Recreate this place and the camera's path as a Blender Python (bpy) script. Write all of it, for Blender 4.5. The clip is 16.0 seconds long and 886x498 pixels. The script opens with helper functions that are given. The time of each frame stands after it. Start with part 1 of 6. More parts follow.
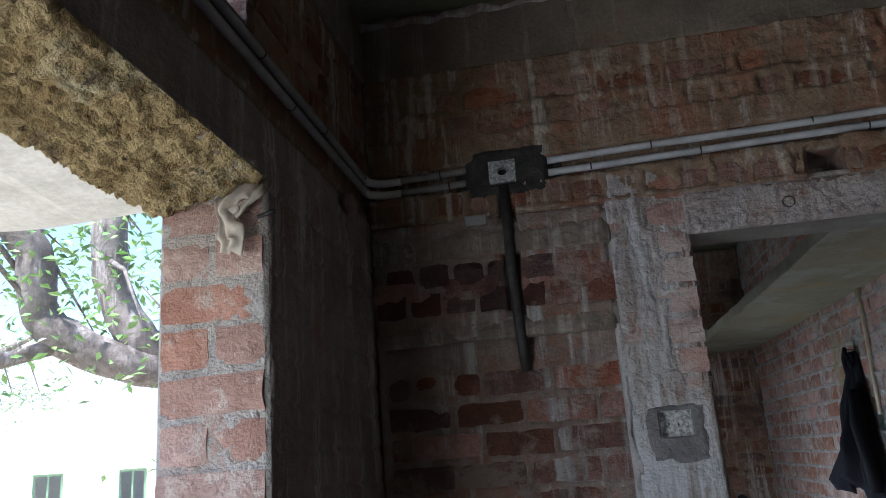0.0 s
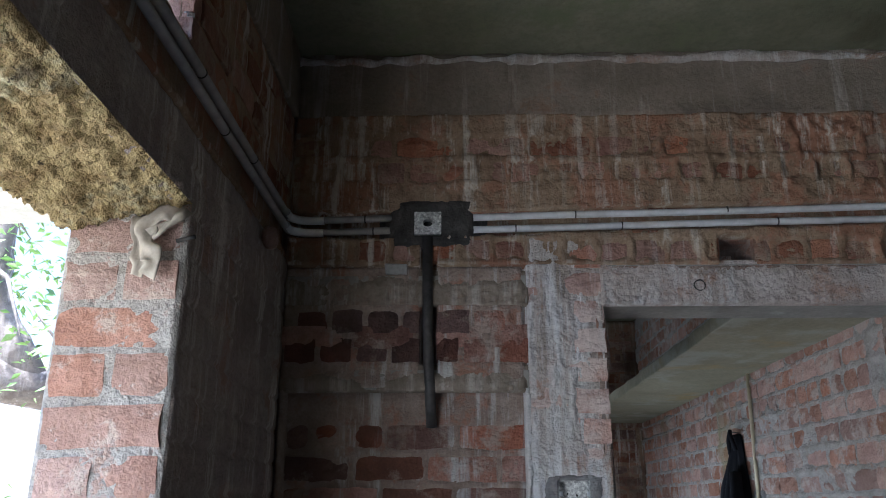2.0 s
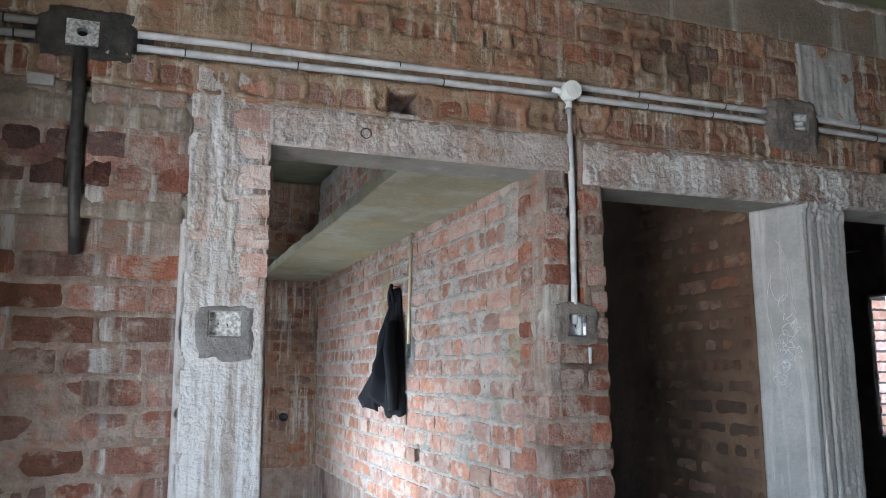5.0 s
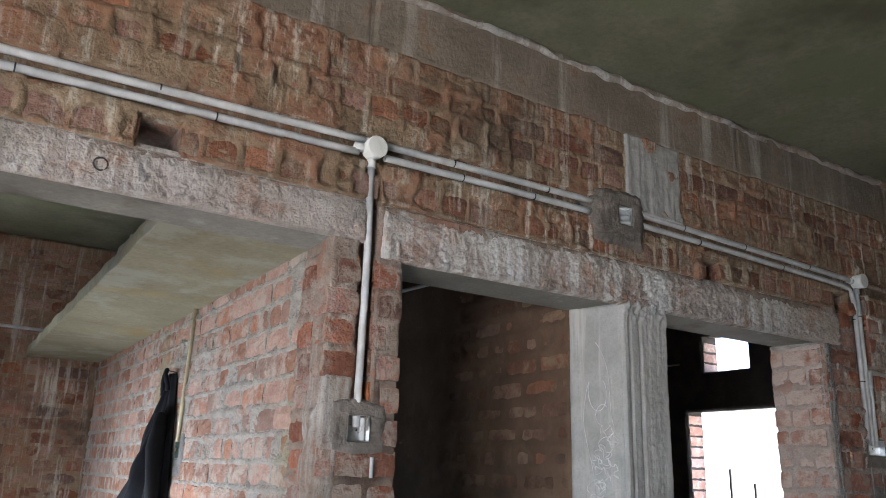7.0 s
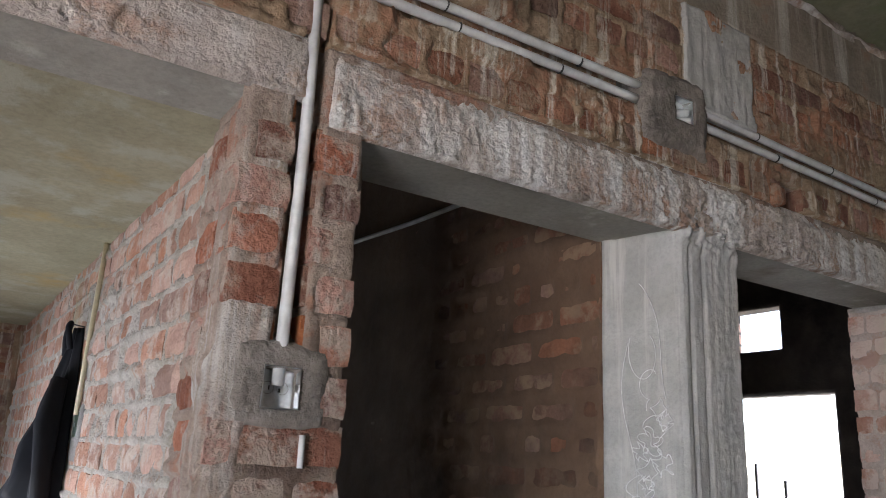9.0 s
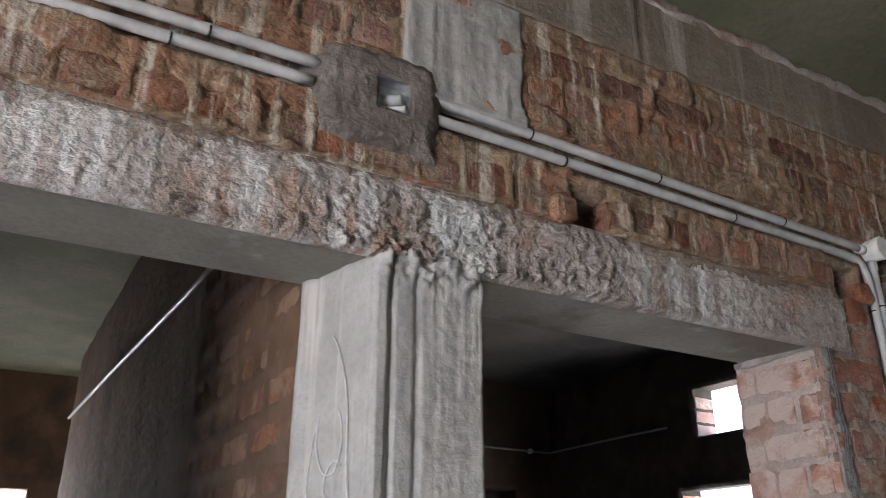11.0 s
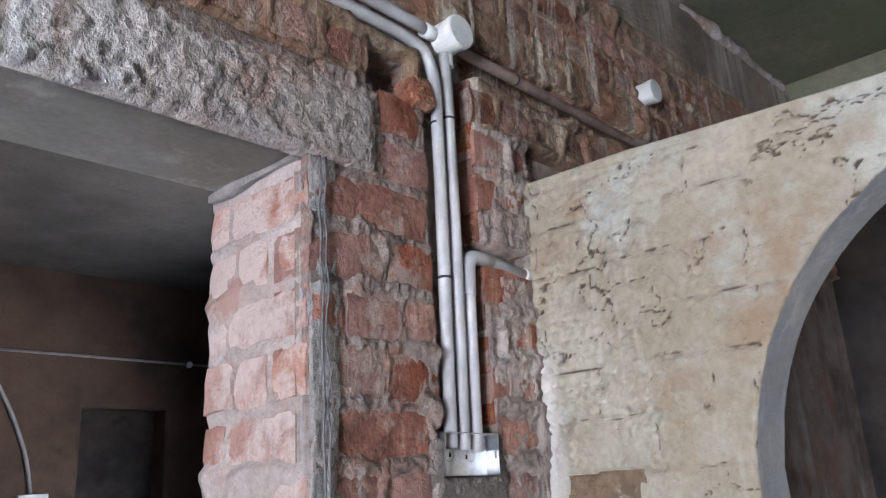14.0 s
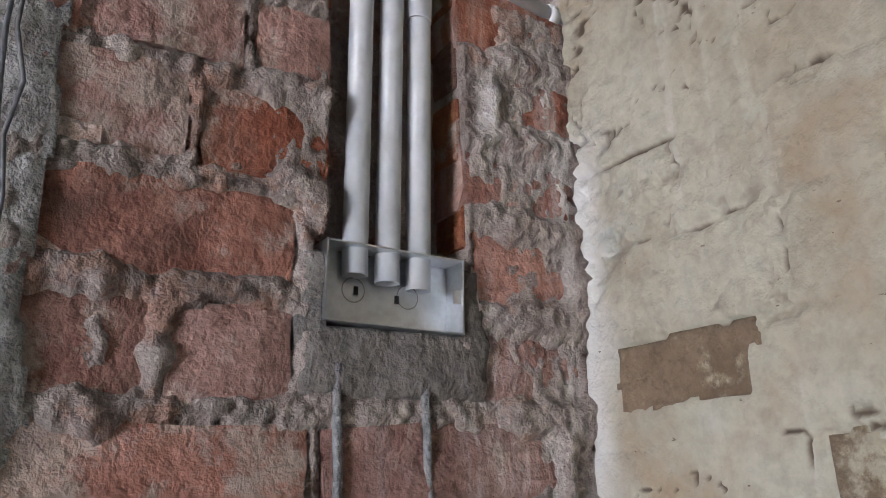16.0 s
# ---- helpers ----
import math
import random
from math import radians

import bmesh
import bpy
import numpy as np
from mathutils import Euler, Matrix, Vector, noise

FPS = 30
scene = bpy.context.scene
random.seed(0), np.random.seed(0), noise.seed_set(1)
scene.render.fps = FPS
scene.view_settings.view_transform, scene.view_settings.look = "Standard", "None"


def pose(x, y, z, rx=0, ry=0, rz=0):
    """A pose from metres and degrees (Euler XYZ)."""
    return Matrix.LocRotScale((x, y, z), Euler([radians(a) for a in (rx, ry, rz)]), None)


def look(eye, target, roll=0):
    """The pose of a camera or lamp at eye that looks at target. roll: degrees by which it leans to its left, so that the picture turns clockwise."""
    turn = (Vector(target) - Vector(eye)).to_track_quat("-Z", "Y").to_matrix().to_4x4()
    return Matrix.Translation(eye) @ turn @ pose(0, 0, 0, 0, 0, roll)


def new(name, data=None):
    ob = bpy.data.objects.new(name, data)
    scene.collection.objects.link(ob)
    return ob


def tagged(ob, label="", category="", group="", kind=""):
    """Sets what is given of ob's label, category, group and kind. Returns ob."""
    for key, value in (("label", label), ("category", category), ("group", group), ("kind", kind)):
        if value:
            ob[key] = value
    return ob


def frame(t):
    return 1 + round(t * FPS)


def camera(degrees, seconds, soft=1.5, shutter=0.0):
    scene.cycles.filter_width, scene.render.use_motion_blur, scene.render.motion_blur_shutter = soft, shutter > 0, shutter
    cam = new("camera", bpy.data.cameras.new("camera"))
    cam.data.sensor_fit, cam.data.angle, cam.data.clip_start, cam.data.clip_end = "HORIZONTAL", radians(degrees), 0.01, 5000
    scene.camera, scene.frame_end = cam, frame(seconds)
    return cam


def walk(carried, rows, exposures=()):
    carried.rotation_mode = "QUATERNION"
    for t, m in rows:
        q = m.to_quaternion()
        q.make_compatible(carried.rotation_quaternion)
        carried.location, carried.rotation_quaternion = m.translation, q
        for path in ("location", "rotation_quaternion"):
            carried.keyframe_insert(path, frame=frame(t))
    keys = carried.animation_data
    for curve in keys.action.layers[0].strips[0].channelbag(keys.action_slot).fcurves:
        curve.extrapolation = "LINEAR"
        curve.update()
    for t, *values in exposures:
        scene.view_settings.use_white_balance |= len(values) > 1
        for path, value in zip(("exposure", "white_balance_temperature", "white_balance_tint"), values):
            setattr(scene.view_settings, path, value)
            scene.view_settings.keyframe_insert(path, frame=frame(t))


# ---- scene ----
cam = camera(59.4, 16.0, soft=1.0, shutter=0.15)
PATH = [
    (0, (0.079, -0.038, 1.525), (-0.222, 1.87, 2.045), -4.2),
    (0.5, (0.057, -0.05, 1.545), (-0.239, 1.847, 2.108), -3.0),
    (1, (0.036, -0.034, 1.563), (-0.185, 1.861, 2.165), -2.2),
    (1.5, (0.025, -0.018, 1.561), (-0.09, 1.878, 2.186), -1.5),
    (2, (0.02, -0.012, 1.545), (-0.028, 1.886, 2.172), 0.1),
    (2.5, (0.028, -0.02, 1.465), (0.048, 1.891, 2.053), 1.7),
    (3, (0.027, -0.005, 1.431), (0.115, 1.931, 1.925), 1.0),
    (3.5, (0.041, 0.014, 1.433), (0.238, 1.967, 1.818), 0.0),
    (4, (0.075, 0.0, 1.415), (0.453, 1.938, 1.732), 0.6),
    (4.5, (0.103, 0.004, 1.415), (0.672, 1.901, 1.696), 1.1),
    (5, (0.13, -0.016, 1.429), (0.838, 1.829, 1.738), -0.3),
    (5.2, (0.159, -0.016, 1.444), (0.876, 1.82, 1.784), -0.4),
    (7.3, (0.643, 0.525, 1.474), (1.689, 2.134, 2.038), 1.8),
    (7.5, (0.705, 0.642, 1.477), (1.73, 2.267, 2.033), 2.5),
    (8, (0.835, 0.906, 1.475), (1.908, 2.522, 1.963), 3.2),
    (8.2, (0.85, 0.995, 1.469), (1.973, 2.588, 1.915), 3.0),
    (10.3, (1.809, 1.201, 1.521), (2.698, 2.817, 2.294), 2.0),
    (10.5, (1.91, 1.21, 1.545), (2.87, 2.786, 2.317), 0.3),
    (11, (2.194, 1.24, 1.556), (3.117, 2.838, 2.327), -0.1),
    (11.5, (2.481, 1.268, 1.569), (3.452, 2.837, 2.341), 0.3),
    (12, (2.758, 1.383, 1.602), (3.951, 2.777, 2.398), -1.1),
    (12.5, (2.981, 1.429, 1.612), (4.332, 2.663, 2.42), -2.6),
    (13, (3.143, 1.445, 1.654), (4.59, 2.61, 2.393), -2.2),
    (13.5, (3.294, 1.482, 1.624), (4.784, 2.64, 2.285), -3.3),
    (14, (3.445, 1.59, 1.614), (4.854, 2.89, 2.184), -3.5),
    (14.5, (3.638, 1.669, 1.563), (4.882, 3.167, 2.018), -1.8),
    (14.8, (3.827, 1.751, 1.56), (4.989, 3.321, 1.989), -2.7),
    (15, (3.85, 1.743, 1.536), (5.004, 3.305, 2.011), -1.0),
    (15.5, (4.061, 1.891, 1.491), (5.231, 3.406, 2.07), -1.0),
    (15.7, (4.117, 1.941, 1.5), (5.26, 3.479, 2.074), -1.9),
    (16, (4.179, 1.928, 1.489), (5.214, 3.546, 2.048), -1.6),
]
EXPOSURES = [(0.0, 1.55, 5600, 14), (1.5, 1.97, 5550, 14), (2.5, 2.38, 5400, 13), (3.5, 2.45, 5400, 14), (4.2, 3.15, 5600, 13), (5.0, 3.2, 5800, 12), (8.0, 3.35, 6250, 17), (10.5, 3.2, 6400, 19), (11.0, 3.75, 6250, 19), (11.5, 3.85, 6100, 19), (12.5, 4.8, 5950, 20), (13.5, 4.75, 5650, 20), (15.0, 4.55, 5750, 20), (16.0, 4.45, 5850, 19)]

walk(cam, [(t, look(eye, target, roll)) for t, eye, target, roll in PATH], EXPOSURES)

# ---- light ----
def build_world():
    w = bpy.data.worlds.new("sky")
    scene.world = w
    w.use_nodes = True
    nt = w.node_tree
    sky = nt.nodes.new("ShaderNodeTexSky")
    sky.sky_type = "NISHITA"
    sky.sun_disc = False
    sky.sun_elevation, sky.sun_rotation = radians(61), radians(208)
    sky.dust_density = 1.0
    bg = nt.nodes["Background"]
    bg.inputs["Strength"].default_value = 0.15
    nt.links.new(sky.outputs["Color"], bg.inputs["Color"])


build_world()
sun = new("sun", bpy.data.lights.new("sun", "SUN"))
sun.data.energy, sun.data.angle, sun.data.color = 5.0, radians(4), (1.0, 0.95, 0.88)
sun.matrix_world = look((0, 0, 20), (5.2, 9.8, 0.0))


def opening_light(name, eye, target, w, h, watts, colour=(0.88, 0.96, 1.0)):
    """An area lamp that stands for daylight through an opening, seen or assumed."""
    ob = new(name, bpy.data.lights.new(name, "AREA"))
    ob.data.shape, ob.data.size, ob.data.size_y, ob.data.energy, ob.data.color = "RECTANGLE", w, h, watts, colour
    ob.matrix_world = look(eye, target)
    return ob


opening_light("window_daylight", (-1.2, 0.1, 1.2), (3.0, 0.15, -0.95), 1.15, 1.3, 8.6)
# Light from the left is inferred; this low opening is assumed.
opening_light("store_window_daylight", (0.22, 4.75, 0.72), (2.0, 4.6, 0.25), 1.5, 0.7, 6.6)
# Unseen lamp and vent added to brighten the wall above the loft.
opening_light("store_loft_fill", (0.22, 5.75, 2.68), (2.0, 5.75, 2.68), 1.0, 0.36, 0.6)
opening_light("passage_window_daylight", (1.93, 8.82, 1.55), (1.93, 3.0, 2.1), 1.2, 1.2, 2.6)
opening_light("far_room_window_daylight", (6.76, 4.9, 1.45), (2.0, 4.9, 1.6), 1.0, 1.2, 1.5)


# ---- materials ----
def tree_of(name):
    m = bpy.data.materials.new(name)
    m.use_nodes = True
    nt = m.node_tree
    return m, nt, nt.nodes["Principled BSDF"]


def link(nt, a, b):
    nt.links.new(a, b)


def noise_node(nt, vec, scale, detail=4.0, rough=0.6, stretch=None):
    if stretch:
        mp = nt.nodes.new("ShaderNodeMapping")
        mp.inputs["Scale"].default_value = stretch
        link(nt, vec, mp.inputs["Vector"])
        vec = mp.outputs["Vector"]
    n = nt.nodes.new("ShaderNodeTexNoise")
    n.inputs["Scale"].default_value, n.inputs["Detail"].default_value, n.inputs["Roughness"].default_value = scale, detail, rough
    link(nt, vec, n.inputs["Vector"])
    return n.outputs["Fac"]


def ramp(nt, fac, lo, hi, a=0.0, b=1.0):
    r = nt.nodes.new("ShaderNodeMapRange")
    r.interpolation_type = "SMOOTHSTEP"
    for k, v in (("From Min", lo), ("From Max", hi), ("To Min", a), ("To Max", b)):
        r.inputs[k].default_value = v
    link(nt, fac, r.inputs["Value"])
    return r.outputs["Result"]


def mix(nt, fac, a, b, mode="MIX"):
    n = nt.nodes.new("ShaderNodeMix")
    n.data_type, n.blend_type = "RGBA", mode
    for sock, v in ((n.inputs[0], fac), (n.inputs[6], a), (n.inputs[7], b)):
        if isinstance(v, (int, float)):
            sock.default_value = v
        elif isinstance(v, tuple):
            sock.default_value = (*v, 1) if len(v) == 3 else v
        else:
            link(nt, v, sock)
    return n.outputs[2]


def place(nt):
    return nt.nodes.new("ShaderNodeNewGeometry").outputs["Position"]


def surface(name, low, high, scale=5.0, rough=0.9, metal=0.0, streak=None, smear=None, dirt=None, bump=0.3, grain=90.0, tint=0.0, lumps=0.0, spec=0.3, cracks=None, pits=None, chip=None, lime=None, deep=0.010):
    """A dull mineral surface: two colours mixed by noise, upright streaks of slurry, smears, stains and a grainy relief.
    streak, smear, dirt: (colour, amount, scale)."""
    m, nt, b = tree_of(name)
    p = place(nt)
    col = mix(nt, ramp(nt, noise_node(nt, p, scale, 6, 0.65), 0.3, 0.7), low, high)
    if tint:
        info = nt.nodes.new("ShaderNodeObjectInfo")
        att = nt.nodes.new("ShaderNodeAttribute")
        att.attribute_name = "tint"
        add = nt.nodes.new("ShaderNodeMath")
        add.operation = "ADD"
        link(nt, info.outputs["Random"], add.inputs[0])
        link(nt, att.outputs["Fac"], add.inputs[1])
        fr = nt.nodes.new("ShaderNodeMath")
        fr.operation = "FRACT"
        link(nt, add.outputs[0], fr.inputs[0])
        hsv = nt.nodes.new("ShaderNodeHueSaturation")
        link(nt, ramp(nt, fr.outputs[0], 0, 1, 1 - tint, 1 + tint), hsv.inputs["Value"])
        sw = nt.nodes.new("ShaderNodeMath")
        sw.operation = "PINGPONG"
        sw.inputs[1].default_value = 0.23
        link(nt, fr.outputs[0], sw.inputs[0])
        link(nt, ramp(nt, sw.outputs[0], 0, 0.23, 0.75, 1.15), hsv.inputs["Saturation"])
        link(nt, col, hsv.inputs["Color"])
        col = hsv.outputs["Color"]
    col = mix(nt, ramp(nt, noise_node(nt, p, grain, 3, 0.7), 0.35, 0.75, 0.0, 0.30), col, tuple(c * 0.45 for c in low))
    if smear:
        c, amount, s = smear
        f = noise_node(nt, p, s, 7, 0.72)
        col = mix(nt, ramp(nt, f, 0.62 - amount * 0.35, 0.70 - amount * 0.25, 0.0, 0.85), col, c)
    if streak:
        c, amount, s = streak
        f = noise_node(nt, p, s, 5, 0.7, (1.0, 1.0, 0.06))
        g = noise_node(nt, p, 1.7, 3, 0.6)
        mul = nt.nodes.new("ShaderNodeMath")
        mul.operation = "MULTIPLY"
        link(nt, ramp(nt, f, 0.60 - amount * 0.3, 0.72 - amount * 0.2), mul.inputs[0])
        link(nt, ramp(nt, g, 0.35, 0.6, 0.15, 1.0), mul.inputs[1])
        col = mix(nt, mul.outputs[0], col, c)
    if dirt:
        c, amount, s = dirt
        f = noise_node(nt, p, s, 5, 0.6)
        col = mix(nt, ramp(nt, f, 0.66 - amount * 0.35, 0.8 - amount * 0.25, 0.0, 0.9), col, c)
    # Dark colour for chipped plaster and for the shade inside cracks.
    if chip:
        att = nt.nodes.new("ShaderNodeAttribute")
        att.attribute_name = "chip"
        col = mix(nt, ramp(nt, att.outputs["Fac"], 0.15, 0.75), col, chip)
    if lime:
        att = nt.nodes.new("ShaderNodeAttribute")
        att.attribute_name = "lime"
        col = mix(nt, ramp(nt, att.outputs["Fac"], 0.1, 0.9), col, lime)
    if pits:
        c, amount, s = pits
        f = noise_node(nt, p, s, 4, 0.6, (1.0, 1.0, 2.2))
        col = mix(nt, ramp(nt, f, 0.74 - amount * 0.2, 0.77 - amount * 0.2, 0.0, 0.85), col, c)
    if cracks:
        c, width, s = cracks
        f = noise_node(nt, p, s, 6, 0.55)
        d = nt.nodes.new("ShaderNodeMath")
        d.operation = "COMPARE"
        d.inputs[1].default_value, d.inputs[2].default_value = 0.5, width
        link(nt, f, d.inputs[0])
        e = nt.nodes.new("ShaderNodeMath")
        e.operation = "MULTIPLY"
        link(nt, d.outputs[0], e.inputs[0])
        link(nt, ramp(nt, noise_node(nt, p, s * 1.7, 3, 0.6), 0.54, 0.58), e.inputs[1])
        col = mix(nt, e.outputs[0], col, c)
    link(nt, col, b.inputs["Base Color"])
    b.inputs["Roughness"].default_value, b.inputs["Metallic"].default_value = rough, metal
    b.inputs["Specular IOR Level"].default_value = spec
    h = noise_node(nt, p, grain, 4, 0.75)
    if lumps:
        a = nt.nodes.new("ShaderNodeMath")
        a.operation = "MULTIPLY_ADD"
        a.inputs[1].default_value = lumps
        link(nt, noise_node(nt, p, grain * 0.28, 4, 0.65), a.inputs[0])
        link(nt, h, a.inputs[2])
        h = a.outputs[0]
    bp = nt.nodes.new("ShaderNodeBump")
    bp.inputs["Strength"].default_value, bp.inputs["Distance"].default_value = bump, deep
    link(nt, h, bp.inputs["Height"])
    link(nt, bp.outputs["Normal"], b.inputs["Normal"])
    return m


PALE = (0.58, 0.57, 0.55)
M_BRICK = surface("fired_brick", (0.26, 0.105, 0.072), (0.43, 0.21, 0.15), 9, tint=0.34, smear=((0.43, 0.35, 0.295), 0.40, 7), streak=(PALE, 0.22, 9), dirt=((0.10, 0.06, 0.045), 0.34, 1.6), bump=0.9, grain=120, lumps=2.5, deep=0.012)
# Header bricks are dark themselves; the corner's shade is put into the colour too.
M_DARK_BRICK = surface("dark_shaded_brick", (0.105, 0.056, 0.047), (0.19, 0.095, 0.075), 9, tint=0.3, smear=((0.30, 0.24, 0.20), 0.26, 7), dirt=((0.065, 0.045, 0.038), 0.34, 2.5), bump=0.9, grain=120, lumps=2.5, deep=0.012)
M_CUT_BRICK = surface("freshly_cut_brick", (0.25, 0.095, 0.052), (0.40, 0.185, 0.11), 14, tint=0.3, smear=((0.45, 0.36, 0.30), 0.30, 12), bump=0.7, grain=140, lumps=2.0)
M_BRICK_HIGH = surface("slurried_brick", (0.23, 0.10, 0.065), (0.37, 0.19, 0.125), 9, tint=0.32, smear=((0.34, 0.26, 0.19), 0.40, 5), streak=((0.56, 0.51, 0.45), 0.32, 22), dirt=((0.09, 0.06, 0.043), 0.42, 1.4), bump=0.8, grain=90, lumps=2.2, deep=0.012)
M_MORTAR = surface("sand_mortar", (0.27, 0.205, 0.165), (0.43, 0.345, 0.29), 11, smear=((0.35, 0.18, 0.125), 0.30, 6), streak=(PALE, 0.24, 14), dirt=((0.12, 0.08, 0.062), 0.34, 2.0), bump=0.75, grain=110, lumps=1.6, deep=0.014)
M_MORTAR_HIGH = surface("stained_mortar", (0.24, 0.16, 0.102), (0.375, 0.275, 0.185), 7, smear=((0.32, 0.155, 0.095), 0.44, 5), streak=((0.56, 0.51, 0.43), 0.38, 22), dirt=((0.105, 0.073, 0.05), 0.38, 1.4), bump=0.8, grain=90, lumps=2.2)
M_STORE_BRICK = surface("pale_pink_brick", (0.38, 0.195, 0.135), (0.53, 0.315, 0.235), 8, tint=0.22, smear=((0.55, 0.47, 0.41), 0.40, 7), dirt=((0.33, 0.27, 0.15), 0.26, 1.1), bump=0.7, grain=100, lumps=2.0, deep=0.012)
M_STORE_MORTAR = surface("pale_lime_mortar", (0.38, 0.35, 0.31), (0.58, 0.55, 0.51), 10, smear=((0.44, 0.28, 0.21), 0.26, 6), dirt=((0.31, 0.27, 0.14), 0.28, 1.1), bump=0.9, grain=110, lumps=2.0, deep=0.012)
M_CLEAN_MORTAR = surface("grey_coarse_mortar", (0.46, 0.43, 0.40), (0.64, 0.61, 0.58), 24, smear=((0.48, 0.32, 0.26), 0.2, 12), bump=1.0, grain=130, lumps=2.0)
M_CLEAN_BRICK = surface("pink_red_brick", (0.40, 0.23, 0.18), (0.54, 0.34, 0.275), 12, tint=0.12, smear=((0.60, 0.50, 0.44), 0.28, 14), bump=0.7, grain=120, lumps=2.0)
M_ROUGH = surface("rough_cast_concrete", (0.46, 0.39, 0.34), (0.66, 0.59, 0.545), 6, smear=((0.44, 0.27, 0.19), 0.33, 3.5), streak=((0.80, 0.78, 0.76), 0.56, 20), dirt=((0.17, 0.12, 0.09), 0.25, 2.5), bump=1.0, grain=110, lumps=2.5)
M_SMOOTH = surface("shuttered_concrete", (0.26, 0.25, 0.225), (0.36, 0.345, 0.31), 4, smear=((0.42, 0.41, 0.38), 0.2, 3), dirt=((0.15, 0.125, 0.10), 0.25, 2.2), bump=0.25, grain=60)
M_BEAM = surface("beam_concrete", (0.20, 0.165, 0.128), (0.30, 0.255, 0.205), 4, smear=((0.26, 0.175, 0.125), 0.18, 4), streak=((0.44, 0.40, 0.35), 0.30, 12), dirt=((0.11, 0.085, 0.068), 0.36, 1.5), bump=0.6, grain=55, lumps=1.0)
M_CEIL = surface("mossy_slab_concrete", (0.155, 0.16, 0.105), (0.25, 0.245, 0.175), 1.6, smear=((0.17, 0.19, 0.11), 0.3, 2.0), dirt=((0.10, 0.10, 0.06), 0.3, 1.1), bump=0.3, grain=40, lumps=1.0)
M_COLUMN = surface("streaked_cement_plaster", (0.38, 0.375, 0.36), (0.52, 0.52, 0.51), 5, streak=((0.60, 0.59, 0.565), 0.35, 18), dirt=((0.24, 0.22, 0.19), 0.3, 2.5), bump=0.4, grain=80)
M_SIDE = surface("grey_cement_slurry", (0.29, 0.24, 0.22), (0.45, 0.39, 0.355), 4, smear=((0.36, 0.23, 0.18), 0.25, 5), streak=((0.68, 0.64, 0.61), 0.27, 18), dirt=((0.15, 0.12, 0.105), 0.34, 1.8), bump=0.8, grain=80, lumps=1.5, deep=0.014)
M_CREAM = surface("stained_lime_wash", (0.34, 0.29, 0.21), (0.46, 0.425, 0.335), 4.5, smear=((0.455, 0.475, 0.43), 0.44, 2.4), streak=((0.56, 0.54, 0.48), 0.24, 7), dirt=((0.31, 0.215, 0.13), 0.46, 3.6), pits=((0.15, 0.105, 0.065), 0.24, 60), chip=(0.095, 0.068, 0.045), lime=(0.66, 0.635, 0.60), bump=0.45, grain=60, lumps=2.5, rough=0.85, deep=0.010)
M_SLURRY = surface("white_cement_slurry", (0.41, 0.35, 0.30), (0.60, 0.55, 0.51), 6, smear=((0.40, 0.24, 0.17), 0.28, 5), streak=((0.78, 0.775, 0.77), 0.62, 16), dirt=((0.20, 0.16, 0.135), 0.2, 3), bump=1.0, grain=110, lumps=2.5)
M_FIN = surface("white_plaster_edge", (0.56, 0.54, 0.52), (0.72, 0.70, 0.68), 9, dirt=((0.36, 0.30, 0.26), 0.25, 6), bump=0.8, grain=110, lumps=2.0)
# Lime smears, and a paler base that carries daylight on the jamb's side.
M_PALE_BRICK = surface("lime_smeared_lit_brick", (0.46, 0.245, 0.18), (0.60, 0.37, 0.295), 7, tint=0.14, smear=((0.68, 0.58, 0.53), 0.44, 3), streak=((0.74, 0.69, 0.65), 0.34, 6), bump=0.7, grain=110, lumps=2.0)
M_GREY_CEIL = surface("dark_grey_slab", (0.07, 0.065, 0.058), (0.125, 0.115, 0.10), 1.8, dirt=((0.04, 0.036, 0.032), 0.35, 1.2), bump=0.3, grain=40)
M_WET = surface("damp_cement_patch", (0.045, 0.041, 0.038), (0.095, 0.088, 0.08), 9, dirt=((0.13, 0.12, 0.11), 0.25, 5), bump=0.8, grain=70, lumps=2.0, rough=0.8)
M_DAMP = surface("brown_grey_cement", (0.15, 0.13, 0.115), (0.255, 0.225, 0.20), 9, dirt=((0.31, 0.28, 0.25), 0.28, 8), bump=0.7, grain=70, lumps=2.0)
M_CEMENT = surface("grey_cement_patch", (0.19, 0.18, 0.175), (0.31, 0.30, 0.295), 9, dirt=((0.37, 0.365, 0.36), 0.25, 6), bump=0.8, grain=70, lumps=2.0)
M_MOSS = surface("sandy_moss_crust", (0.34, 0.245, 0.11), (0.60, 0.49, 0.25), 14, smear=((0.52, 0.49, 0.32), 0.26, 4), dirt=((0.10, 0.07, 0.04), 0.30, 9), pits=((0.05, 0.037, 0.022), 0.40, 38), bump=1.0, grain=90, lumps=3.0, deep=0.02)
M_SHADE = surface("weathered_sunshade_concrete", (0.50, 0.50, 0.46), (0.66, 0.66, 0.62), 6, streak=((0.42, 0.44, 0.36), 0.2, 4), bump=0.3, grain=50)
M_BLACK = surface("black_brick_wall", (0.045, 0.038, 0.034), (0.085, 0.07, 0.062), 5, dirt=((0.02, 0.018, 0.016), 0.4, 2), bump=0.6, grain=40, lumps=2.0)
M_BROWN = surface("dark_brown_plaster", (0.12, 0.075, 0.05), (0.20, 0.13, 0.085), 2.5, dirt=((0.05, 0.035, 0.025), 0.4, 1.1), bump=0.5, grain=40, lumps=1.5)
